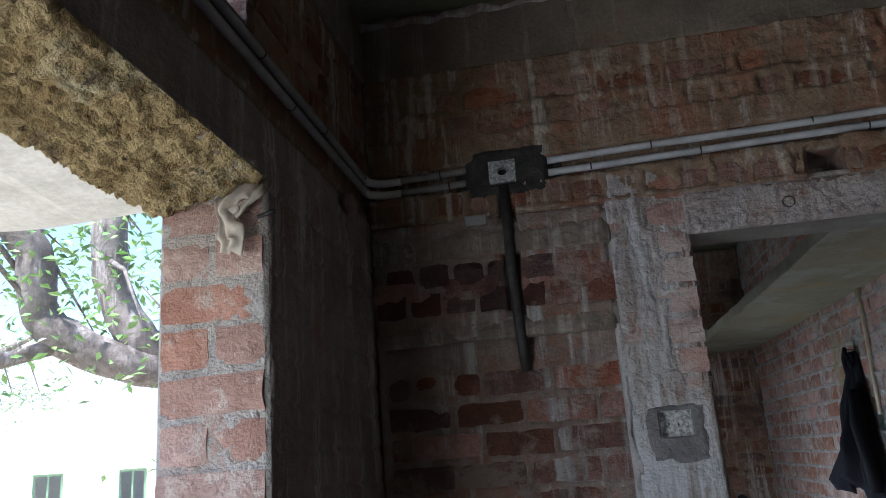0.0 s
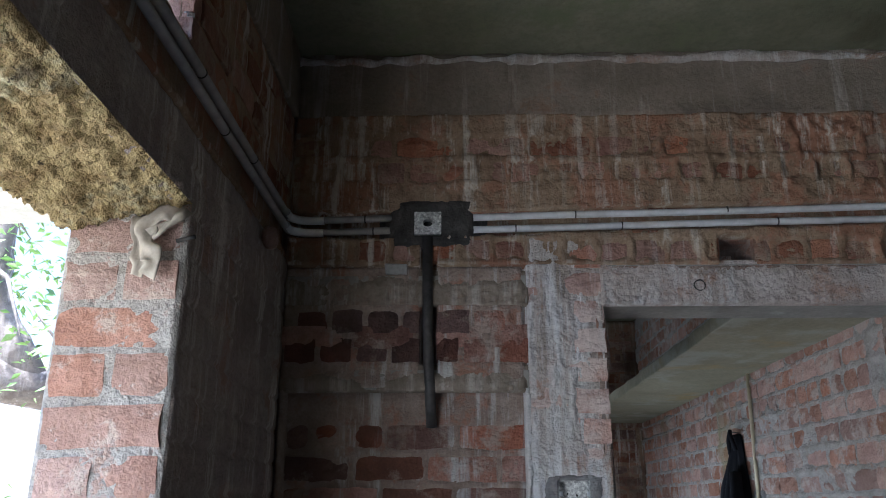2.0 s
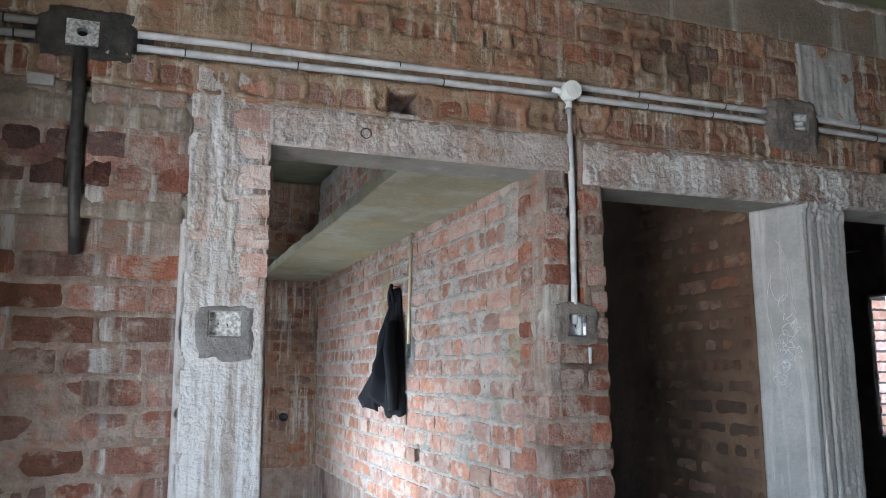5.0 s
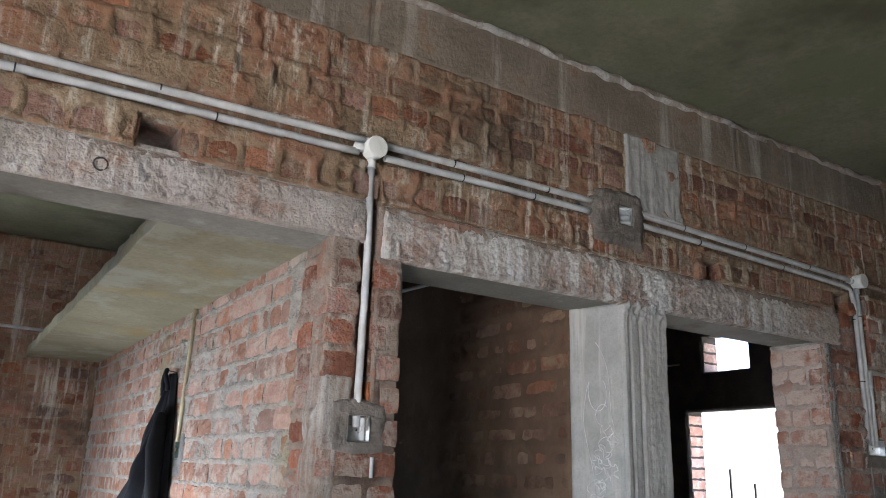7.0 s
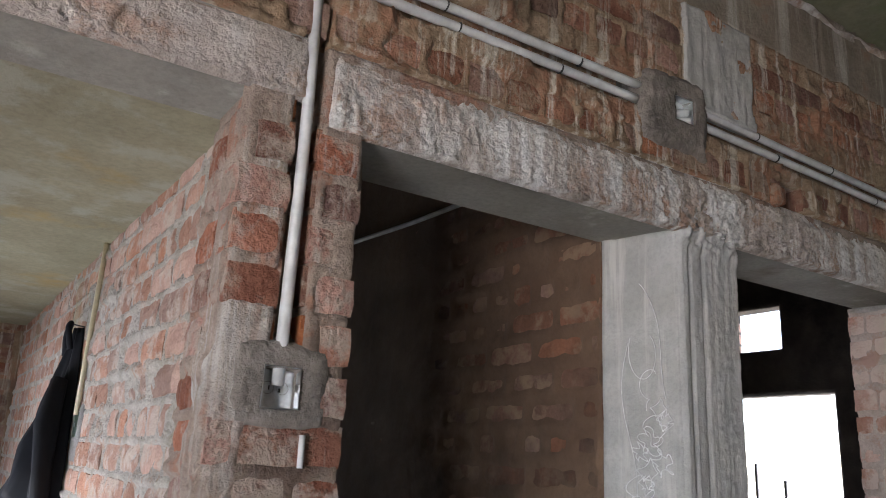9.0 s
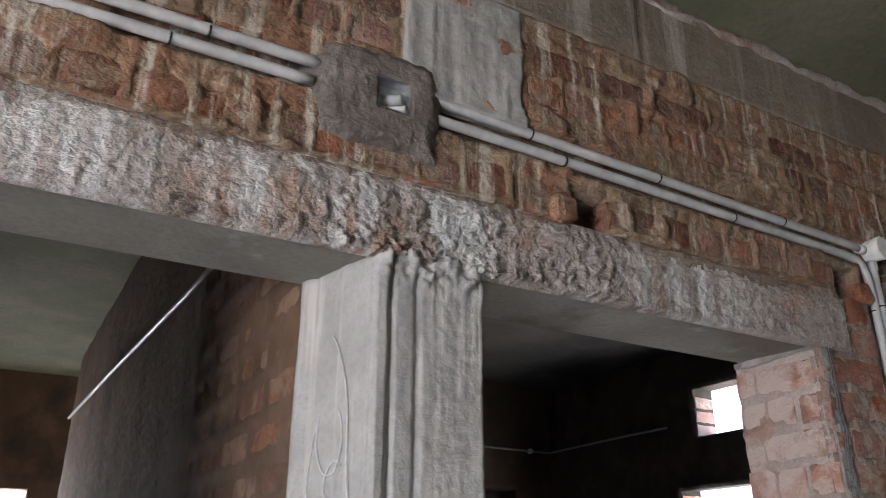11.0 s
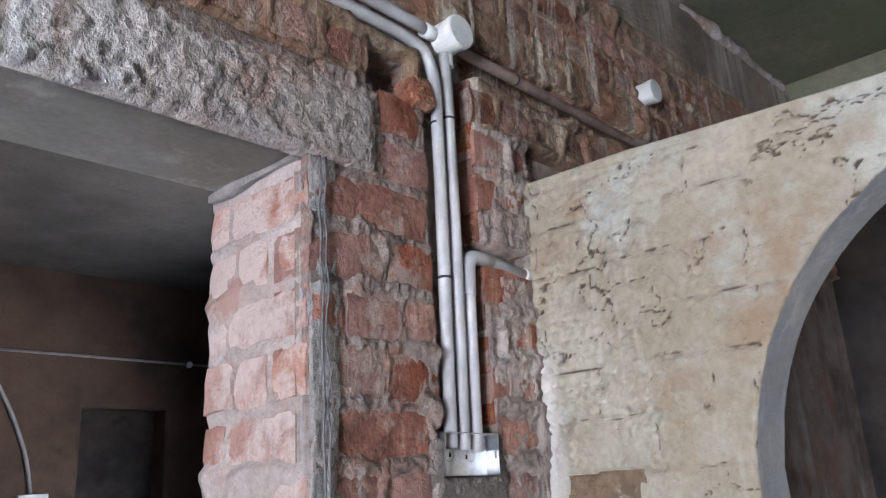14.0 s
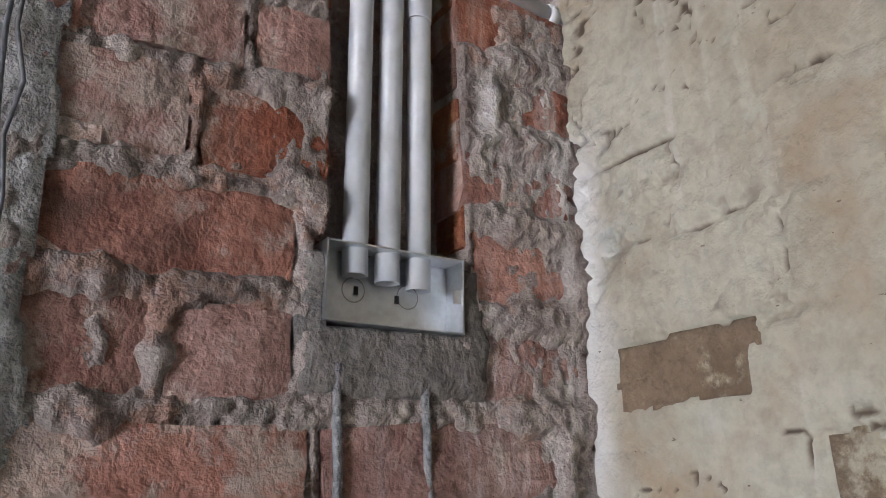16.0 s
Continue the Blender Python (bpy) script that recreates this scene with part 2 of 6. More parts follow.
M_BROWN_BACK = surface("dark_back_plaster", (0.08, 0.052, 0.038), (0.135, 0.09, 0.064), 2.5, dirt=((0.04, 0.03, 0.022), 0.4, 1.1), bump=0.5, grain=40, lumps=1.5)
# Browner brick colour that paints in the shade towards the niche's corner side.
M_BROWN_BRICK = surface("corner_shade_brick", (0.17, 0.085, 0.063), (0.27, 0.14, 0.10), 9, tint=0.3, smear=((0.33, 0.26, 0.21), 0.34, 6), dirt=((0.09, 0.06, 0.048), 0.34, 2.0), bump=0.8, grain=120, lumps=2.5, deep=0.012)
M_FLOOR = surface("dusty_cement_floor", (0.22, 0.20, 0.175), (0.33, 0.31, 0.27), 3, dirt=((0.14, 0.12, 0.10), 0.3, 1.2), bump=0.5, grain=50, lumps=1.0)
M_EARTH = surface("dry_pale_earth", (0.44, 0.40, 0.32), (0.56, 0.52, 0.43), 0.8, dirt=((0.13, 0.17, 0.06), 0.35, 0.4), bump=0.4, grain=20)
M_LIME = surface("whitewashed_facade", (0.74, 0.73, 0.70), (0.82, 0.81, 0.79), 1.5, dirt=((0.6, 0.58, 0.54), 0.2, 0.8), bump=0.1, grain=20)
M_BARK = surface("furrowed_grey_bark", (0.12, 0.10, 0.085), (0.24, 0.21, 0.185), 5, streak=((0.32, 0.29, 0.27), 0.3, 14), bump=1.0, grain=30, lumps=2.0)


def plain(name, colour, rough=0.5, metal=0.0, vary=0.12, scale=30.0, bump=0.05, spec=0.5):
    m, nt, b = tree_of(name)
    p = place(nt)
    f = noise_node(nt, p, scale, 5, 0.65)
    link(nt, mix(nt, ramp(nt, f, 0.3, 0.7), tuple(c * (1 - vary) for c in colour), tuple(min(1, c * (1 + vary)) for c in colour)), b.inputs["Base Color"])
    link(nt, ramp(nt, f, 0.3, 0.7, rough * 0.8, min(1, rough * 1.2)), b.inputs["Roughness"])
    b.inputs["Metallic"].default_value, b.inputs["Specular IOR Level"].default_value = metal, spec
    bp = nt.nodes.new("ShaderNodeBump")
    bp.inputs["Strength"].default_value, bp.inputs["Distance"].default_value = bump, 0.002
    link(nt, f, bp.inputs["Height"])
    link(nt, bp.outputs["Normal"], b.inputs["Normal"])
    return m


M_PIPE = plain("grey_white_pvc", (0.55, 0.55, 0.56), 0.35, vary=0.16, scale=14)
M_PIPE_GREY = plain("dark_grey_pvc", (0.33, 0.32, 0.315), 0.5, vary=0.2, scale=14)
M_WHITE = plain("white_pvc_fitting", (0.80, 0.80, 0.79), 0.3, vary=0.05, scale=20)
M_TIN = plain("galvanised_steel", (0.70, 0.72, 0.74), 0.40, 1.0, vary=0.12, scale=60)
M_DARK = plain("dark_void", (0.02, 0.018, 0.016), 0.9)
M_PIPE_DIRT = plain("mud_smeared_pvc", (0.21, 0.155, 0.125), 0.7, vary=0.35, scale=20)
M_PIER_MORTAR = surface("pink_sand_mortar", (0.27, 0.21, 0.18), (0.45, 0.375, 0.33), 18, smear=((0.34, 0.19, 0.135), 0.30, 8), streak=((0.62, 0.57, 0.53), 0.28, 10), dirt=((0.16, 0.11, 0.085), 0.30, 3.0), bump=0.75, grain=95, lumps=1.2, deep=0.012)
M_PIER_BRICK = surface("weathered_red_brick", (0.30, 0.115, 0.075), (0.45, 0.215, 0.15), 11, tint=0.2, smear=((0.46, 0.36, 0.30), 0.26, 7), streak=((0.62, 0.56, 0.52), 0.20, 8), dirt=((0.14, 0.08, 0.06), 0.34, 4.0), pits=((0.12, 0.055, 0.04), 0.20, 90), bump=0.55, grain=75, lumps=1.5, deep=0.012)
# Lime-washed mortar, also paled to carry the daylight on the jamb.
M_JAMB_MORTAR = surface("lime_washed_lit_mortar", (0.47, 0.385, 0.34), (0.64, 0.56, 0.52), 8, smear=((0.46, 0.29, 0.23), 0.25, 6), bump=0.7, grain=110, lumps=2.0)
M_PAD = surface("grey_slurry", (0.38, 0.35, 0.33), (0.54, 0.515, 0.49), 9, streak=((0.70, 0.68, 0.66), 0.35, 24), dirt=((0.24, 0.20, 0.17), 0.26, 5), bump=0.8, grain=120, lumps=2.2, deep=0.012)
M_WIRE = plain("dull_grey_wire", (0.16, 0.16, 0.165), 0.5, 0.4, vary=0.4, scale=60)
M_STRAP = plain("black_wire_strap", (0.03, 0.03, 0.03), 0.6)
M_CLOTH = plain("black_cloth", (0.012, 0.013, 0.017), 0.85, vary=0.35, scale=9, bump=0.3, spec=0.2)
M_RAG = plain("dirty_white_rag", (0.42, 0.385, 0.33), 0.9, vary=0.3, scale=18, bump=0.3, spec=0.1)
M_LEAF = plain("sunlit_leaf", (0.17, 0.31, 0.08), 0.5, vary=0.5, scale=2.0)
M_PAINT = plain("green_painted_shutter", (0.22, 0.34, 0.20), 0.5)
M_CHALK = plain("chalk_line", (0.72, 0.72, 0.72), 0.95, vary=0.2)
M_IRON = plain("black_iron_bar", (0.02, 0.02, 0.02), 0.5)


# ---- shaping helpers ----
Z = Vector((0, 0, 1))


def lattice(seed):
    return np.random.RandomState(seed).rand(256, 256)


LATTICE = [lattice(k) for k in range(6)]


def value_noise(u, v, scale, seed=0):
    a, b = np.asarray(u) * scale + 37.3 * seed, np.asarray(v) * scale + 11.9 * seed
    i, j = np.floor(a).astype(int), np.floor(b).astype(int)
    f, g = a - i, b - j
    f, g = f * f * (3 - 2 * f), g * g * (3 - 2 * g)
    L = LATTICE[seed % 6]
    at = lambda p, q: L[p % 256, q % 256]
    return (at(i, j) * (1 - f) + at(i + 1, j) * f) * (1 - g) + (at(i, j + 1) * (1 - f) + at(i + 1, j + 1) * f) * g


def fbm(u, v, scale, octaves=4, seed=0, gain=0.55):
    out, amp, total = 0.0, 1.0, 0.0
    for k in range(octaves):
        out = out + amp * value_noise(u, v, scale * 2 ** k, seed + k)
        total += amp
        amp *= gain
    return out / total - 0.5


def mesh_ob(name, verts, faces, mat, parent=None, smooth=False):
    me = bpy.data.meshes.new(name)
    me.from_pydata([tuple(v) for v in verts], [], faces)
    me.update()
    if mat:
        me.materials.append(mat)
    if smooth:
        me.polygons.foreach_set("use_smooth", [True] * len(me.polygons))
    ob = new(name, me)
    if parent:
        ob.parent = parent
    return ob


def empty(name, at=(0, 0, 0)):
    ob = new(name)
    ob.location = at
    return ob


def hang(ob, parent):
    """Makes ob a part of parent and leaves it where it is."""
    ob.parent = parent
    ob.matrix_parent_inverse = Matrix.Translation(-parent.location)
    return ob


class Face:
    """A wall's face: u runs along it, v up it, and n stands out from it."""

    def __init__(self, origin, u, v=(0, 0, 1)):
        self.o, self.u, self.v = Vector(origin), Vector(u), Vector(v)
        self.n = self.u.cross(self.v)

    def at(self, u, v, h=0.0):
        return self.o + self.u * u + self.v * v + self.n * h

    def matrix(self, u, v, h=0.0):
        m = Matrix.Identity(4)
        for k, axis in enumerate((self.u, -self.n, self.v)):
            for r in range(3):
                m[r][k] = axis[r]
        m.translation = self.at(u, v, h)
        return m


def relief(name, face, u0, u1, v0, v1, res, height, mat, voids=(), parent=None, tuck=0.03, smooth=True):
    """A rough skin on a wall's face: a fine sheet that height(u, v) moves in and out, tucked in along its edges and round the voids."""
    nu, nv = max(2, round((u1 - u0) / res)), max(2, round((v1 - v0) / res))
    us, vs = np.linspace(u0, u1, nu + 1), np.linspace(v0, v1, nv + 1)
    uu, vv = np.meshgrid(us, vs, indexing="ij")
    hh = height(uu, vv)
    cu, cv = (us[:-1] + us[1:]) / 2, (vs[:-1] + vs[1:]) / 2
    keep = np.ones((nu, nv), bool)
    for a, b, c, d in voids:
        keep &= ~(((cu > a) & (cu < b))[:, None] & ((cv > c) & (cv < d))[None, :])
    full = np.zeros((nu + 2, nv + 2), bool)
    full[1:-1, 1:-1] = keep
    inner = full[:-1, :-1] & full[1:, :-1] & full[:-1, 1:] & full[1:, 1:]
    hh = np.where(inner, hh, -tuck)
    o, U, V, N = (np.array(x) for x in (face.o, face.u, face.v, face.n))
    pts = o + uu[..., None] * U + vv[..., None] * V + hh[..., None] * N
    idx = np.arange((nu + 1) * (nv + 1)).reshape(nu + 1, nv + 1)
    quads = np.stack([idx[:-1, :-1], idx[1:, :-1], idx[1:, 1:], idx[:-1, 1:]], -1)[keep]
    used = np.unique(quads)
    remap = np.full(idx.size, -1)
    remap[used] = np.arange(len(used))
    return mesh_ob(name, pts.reshape(-1, 3)[used].tolist(), remap[quads].tolist(), mat, parent, smooth)


def body(name, face, u0, u1, v0, v1, front, back, mat, voids=(), parent=None):
    """A wall's solid core between the depths front and back (metres behind the face), with voids through it."""
    us = sorted({u0, u1, *(min(max(x, u0), u1) for q in voids for x in q[:2])})
    vs = sorted({v0, v1, *(min(max(x, v0), v1) for q in voids for x in q[2:])})
    solid = {}
    for i in range(len(us) - 1):
        for j in range(len(vs) - 1):
            cu, cv = (us[i] + us[i + 1]) / 2, (vs[j] + vs[j + 1]) / 2
            solid[i, j] = not any(a < cu < b and c < cv < d for a, b, c, d in voids)
    verts, faces, index = [], [], {}

    def vert(i, j, h):
        key = (i, j, h)
        if key not in index:
            index[key] = len(verts)
            verts.append(face.at(us[i], vs[j], -h))
        return index[key]

    for (i, j), ok in solid.items():
        if not ok:
            continue
        faces.append([vert(i, j, front), vert(i + 1, j, front), vert(i + 1, j + 1, front), vert(i, j + 1, front)])
        faces.append([vert(i, j, back), vert(i, j + 1, back), vert(i + 1, j + 1, back), vert(i + 1, j, back)])
        for di, dj, a, b in ((-1, 0, (i, j + 1), (i, j)), (1, 0, (i + 1, j), (i + 1, j + 1)), (0, -1, (i, j), (i + 1, j)), (0, 1, (i + 1, j + 1), (i, j + 1))):
            if not solid.get((i + di, j + dj), False):
                faces.append([vert(*a, front), vert(*a, back), vert(*b, back), vert(*b, front)])
    return mesh_ob(name, verts, faces, mat, parent)


def box_bm(bm, lo, hi, bevel=0.0, segs=1):
    r = bmesh.ops.create_cube(bm, size=1)
    lo, hi = Vector(lo), Vector(hi)
    for v in r["verts"]:
        v.co = Vector((lo[k] + (v.co[k] + 0.5) * (hi[k] - lo[k]) for k in range(3)))
    if bevel:
        es = {e for v in r["verts"] for e in v.link_edges}
        bmesh.ops.bevel(bm, geom=list(es), offset=bevel, segments=segs, affect="EDGES", profile=0.5)


def bm_ob(name, bm, mat, parent=None, smooth=False):
    me = bpy.data.meshes.new(name)
    bmesh.ops.recalc_face_normals(bm, faces=bm.faces)
    bm.to_mesh(me)
    bm.free()
    if mat:
        me.materials.append(mat)
    if smooth:
        me.polygons.foreach_set("use_smooth", [True] * len(me.polygons))
    ob = new(name, me)
    if parent:
        ob.parent = parent
    return ob


def block(name, lo, hi, mat, bevel=0.004, parent=None, cut=0, rough=0.0, seed=0):
    """A block with softened edges; cut and rough make its faces uneven."""
    bm = bmesh.new()
    box_bm(bm, lo, hi, bevel, 2)
    if cut:
        bmesh.ops.subdivide_edges(bm, edges=[e for e in bm.edges if e.calc_length() > 0.08], cuts=cut, use_grid_fill=True)
        for v in bm.verts:
            v.co += v.normal * rough * noise.noise(v.co * 9 + Vector((seed, 0, 0)))
    return bm_ob(name, bm, mat, parent)


def rounded(points, radius=0.03, steps=5):
    """A polyline with its corners turned into arcs."""
    pts = [Vector(p) for p in points]
    out = [pts[0]]
    for a, b, c in zip(pts, pts[1:], pts[2:]):
        r = min(radius, (a - b).length * 0.45, (c - b).length * 0.45)
        p, q = b + (a - b).normalized() * r, b + (c - b).normalized() * r
        for k in range(steps + 1):
            t = k / steps
            out.append(p.lerp(b, t).lerp(b.lerp(q, t), t))
    out.append(pts[-1])
    return out


def tube(name, points, radius, mat, parent=None, segs=12, hollow=True, wobble=0.0):
    """A round pipe along a line of points, with its ends open when hollow. radius: a number, or one for each point."""
    pts = [Vector(p) for p in points]
    radii = radius if isinstance(radius, list) else [radius] * len(pts)
    side = None
    verts, faces = [], []
    rings = []
    for k, p in enumerate(pts):
        d = (pts[min(k + 1, len(pts) - 1)] - pts[max(k - 1, 0)]).normalized()
        if side is None:
            side = d.orthogonal().normalized()
        side = (side - d * side.dot(d)).normalized()
        up = d.cross(side)
        ring = []
        for s in range(segs):
            a = 2 * math.pi * s / segs
            r = radii[k] * (1 + wobble * noise.noise(p * 6 + Vector((math.cos(a), math.sin(a), 0))))
            ring.append(len(verts))
            verts.append(p + side * math.cos(a) * r + up * math.sin(a) * r)
        rings.append(ring)
    for r1, r2 in zip(rings, rings[1:]):
        for s in range(segs):
            faces.append([r1[s], r1[(s + 1) % segs], r2[(s + 1) % segs], r2[s]])
    if hollow and not isinstance(radius, list):
        for ring, p, inward in ((rings[0], pts[0], pts[1]), (rings[-1], pts[-1], pts[-2])):
            base = len(verts)
            go = (inward - p).normalized() * min(0.02, (inward - p).length * 0.5)
            for s in range(segs):
                verts.append(p + (verts[ring[s]] - p) * 0.84)
            for s in range(segs):
                verts.append(p + (verts[ring[s]] - p) * 0.80 + go)
            flip = ring is rings[0]
            for s in range(segs):
                t = (s + 1) % segs
                q1 = [ring[s], base + s, base + t, ring[t]]
                q2 = [base + s, base + segs + s, base + segs + t, base + t]
                faces += [q1, q2] if flip else [q1[::-1], q2[::-1]]
            faces.append([base + segs + s for s in range(segs)])
    else:
        faces += [rings[0][::-1], rings[-1]]
    return mesh_ob(name, verts, faces, mat, parent, True)


# ---- bricks ----
def brick_mesh(name, length, height, depth, seed, mat):
    """One worn brick: its front in the plane y = 0, centred on x and z, with a rounded rim and uneven faces."""
    rnd = random.Random(seed)
    nx, nz = (5, 3) if length > 0.16 else (3, 3)
    verts, faces = [], []
    for i in range(nx + 1):
        for j in range(nz + 1):
            x, z = (i / nx - 0.5) * length, (j / nz - 0.5) * height
            rim = i in (0, nx) or j in (0, nz)
            corner = i in (0, nx) and j in (0, nz)
            x += rnd.uniform(-1, 1) * 0.004 * (i not in (0, nx)) + rnd.uniform(-1, 1) * 0.0025
            z += rnd.uniform(-1, 1) * 0.0035
            y = rnd.uniform(-0.0035, 0.003) + (0.003 if rim else 0) + (0.004 if corner else 0)
            verts.append((x, y, z))
    at = lambda i, j: i * (nz + 1) + j
    for i in range(nx):
        for j in range(nz):
            faces.append([at(i, j), at(i + 1, j), at(i + 1, j + 1), at(i, j + 1)])
    rim = [at(i, 0) for i in range(nx)] + [at(nx, j) for j in range(nz)] + [at(i, nz) for i in range(nx, 0, -1)] + [at(0, j) for j in range(nz, 0, -1)]
    base = len(verts)
    for k in rim:
        x, y, z = verts[k]
        verts.append((x * 1.012, depth, z * 1.02))
    for k in range(len(rim)):
        n = (k + 1) % len(rim)
        faces.append([rim[k], base + k, base + n, rim[n]])
    faces.append([base + k for k in range(len(rim))])
    me = bpy.data.meshes.new(name)
    me.from_pydata(verts, [], faces)
    me.materials.append(mat)
    return me


BRICKS = {}


def brick_kind(length, mat, height=0.078):
    kind = "stretcher" if length > 0.16 else "header" if length > 0.085 else "bat"
    nominal = {"stretcher": 0.222, "header": 0.108, "bat": 0.065}[kind]
    key = (kind, mat.name, height)
    if key not in BRICKS:
        BRICKS[key] = [brick_mesh("brick", nominal, height, 0.095, 31 * k + len(kind) + round(height * 1000), mat) for k in range(7)]
    return nominal, BRICKS[key]


def course_bricks(face, u0, u1, v0, v1, pitch, voids, rnd, length=0.24, pattern=None):
    """The places of the bricks of a wall: (u, v, length) course by course, cut short at voids and ends."""
    out = []
    for c in range(int((v1 - v0) / pitch + 0.02)):
        a, b = v0 + c * pitch, v0 + (c + 1) * pitch
        spans = [(u0, u1)]
        for p, q, r, s in voids:
            if min(b, s) - max(a, r) > 0.3 * pitch:
                spans = [t for x, y in spans for t in ((x, min(y, p)), (max(x, q), y)) if t[1] - t[0] > 0.045]
        kind = pattern(c) if pattern else ("header" if c % 5 == 4 else "stretcher")
        step = length if kind == "stretcher" else length / 2
        shift = (c % 2) * step / 2 + rnd.uniform(-0.02, 0.02)
        for x, y in spans:
            edge = math.floor((x - shift) / step) * step + shift
            while edge < y - 0.001:
                p, q = max(edge, x), min(edge + step, y)
                if q - p > 0.05:
                    p, q = (p - 0.010 if p == x else p), (q + 0.010 if q == y else q)
                    out.append(((p + q) / 2, (a + b) / 2, q - p))
                edge += step
    return out


def lay_bricks(parent, face, places, mat, proud=0.0, joint=0.017, height=0.078, most=300, near=None, spread=0.004, seed=1):
    """Lays single bricks at the nearest places and the rest as one mass."""
    rnd = random.Random(seed)
    if near:
        places = sorted(places, key=lambda p: abs(p[0] - near))
    verts, faces, tints = [], [], []
    for k, (u, v, length) in enumerate(places):
        nominal, kinds = brick_kind(length, mat, height)
        me = kinds[rnd.randrange(len(kinds))]
        h = proud + rnd.uniform(-spread, spread)
        m = face.matrix(u, v + rnd.uniform(-0.003, 0.003), h) @ pose(0, 0, 0, rnd.uniform(-1, 1), rnd.uniform(-1.0, 1.0), rnd.uniform(-1.2, 1.2)) @ Matrix.Diagonal((max(0.03, length - joint) / nominal, 1, 1, 1))
        if k < most:
            ob = new("brick", me)
            ob.matrix_world = m
            if parent:
                hang(ob, parent)
        else:
            base = len(verts)
            verts += [m @ w.co for w in me.vertices]
            faces += [[base + i for i in p.vertices] for p in me.polygons]
            tints += [rnd.random()] * len(me.vertices)
    if verts:
        ob = mesh_ob("brickwork", verts, faces, mat)
        at = ob.data.attributes.new("tint", "FLOAT", "POINT")
        at.data.foreach_set("value", tints)
        tagged(ob, kind="stuff")
        if parent:
            hang(ob, parent)


def bed(places, u, v, height=0.078, joint=0.017, wander=0.010, soft=0.009):
    """How far a spot lies within a brick's face: 0 in the joints, 1 on the brick, with a wandering edge."""
    inside = np.full(u.shape, -1.0)
    for pu, pv, length in places:
        rows = np.nonzero(np.abs(u[:, 0] - pu) < length / 2)[0]
        cols = np.nonzero(np.abs(v[0] - pv) < 0.06)[0]
        if len(rows) and len(cols):
            a = (slice(rows[0], rows[-1] + 1), slice(cols[0], cols[-1] + 1))
            inside[a] = np.maximum(inside[a], np.minimum((length - joint) / 2 - np.abs(u[a] - pu), height / 2 - np.abs(v[a] - pv)))
    return np.clip((inside + wander * fbm(u, v, 28, 3, 3)) / soft, 0, 1)


def smeared(u, v, scale, seed, level=0.08, high=0.018):
    """Patches where mortar was smeared over the bricks."""
    return high * np.clip((fbm(u, v, scale, 4, seed) - level) / 0.10, 0, 1)


def structure(ob, label, category="wall"):
    return tagged(ob, label, category, kind="structure")


# ---- the plan ----
WALL, SIDE, CEIL, PART, END, BACK = 2.55, -0.59, 3.16, 4.755, 6.95, -2.9
MAIN = Face((0, WALL, 0), (1, 0, 0))
LEFT = Face((SIDE, 0, 0), (0, 1, 0))
STORE = Face((1.60, 0, 0), (0, -1, 0))
O1, O2, O3 = (0.50, 1.525, -1, 2.195), (1.79, 2.80, -1, 2.15), (3.035, 4.165, -1, 2.15)
HOLES = [(0.905, 1.025, 2.335, 2.43), (3.315, 3.43, 2.315, 2.42), (4.31, 4.43, 2.315, 2.42)]
NICHE = (-0.56, 0.235, -1, 1.905)
GROOVE = (SIDE, 5.42, 2.44, 2.57)
CHASES = [(1.628, 1.685, 1.63, 2.45), (4.45, 4.605, 1.68, 2.45), (4.60, 4.755, 2.004, 2.066), (-0.125, -0.065, 1.80, 2.43)]
BOXES = [(4.44, 4.60, 1.612, 1.70), (0.312, 0.426, 1.532, 1.628), (1.606, 1.694, 1.55, 1.642), (2.775, 2.868, 2.472, 2.564)]


# floor, ceiling
floor = structure(block("floor", (SIDE - 0.27, BACK - 0.2, -0.12), (END + 0.2, 9.0, 0.0), M_FLOOR, 0.01), "dusty grey cement floor of the unfinished house", "floor")
ceil_bm = bmesh.new()
box_bm(ceil_bm, (SIDE - 0.27, BACK - 0.2, CEIL), (END + 0.25, 9.0, CEIL + 0.13))
bmesh.ops.subdivide_edges(ceil_bm, edges=ceil_bm.edges[:], cuts=24, use_grid_fill=True)
for v in ceil_bm.verts:
    if v.co.z < CEIL + 0.01:
        v.co.z += 0.012 * noise.noise(Vector((v.co.x * 1.3, v.co.y * 1.3, 0)))
ceiling = structure(bm_ob("ceiling", ceil_bm, M_CEIL), "mossy dark green-grey concrete slab ceiling", "ceiling")

# main wall
wall_main = structure(empty("wall_main"), "rough red brick wall with smeared mortar and conduit runs")
grow = lambda q, d=0.012: (q[0] - d, q[1] + d, q[2] - d, q[3] + d)
body("core", MAIN, SIDE - 0.03, END, 0, 2.91, 0.03, 0.14, M_MORTAR, [grow(q) for q in (O1, O2, O3, NICHE)] + HOLES + CHASES + [GROOVE], wall_main)
body("core_back", MAIN, SIDE - 0.03, END, 0, 2.91, 0.14, 0.225, M_MORTAR, [grow(q) for q in (O1, O2, O3)] + HOLES, wall_main)


RUN_X = (SIDE, 0.06, 1.62, 2.66, 4.50, 5.42)
RUN_HI, RUN_LO = (2.503, 2.508, 2.542, 2.552, 2.510, 2.510), (2.456, 2.463, 2.497, 2.506, 2.468, 2.484)


def groove_top(u):
    return np.interp(u, RUN_X, RUN_HI) + 0.020


def groove_foot(u):
    return np.interp(u, RUN_X, RUN_LO) - 0.022


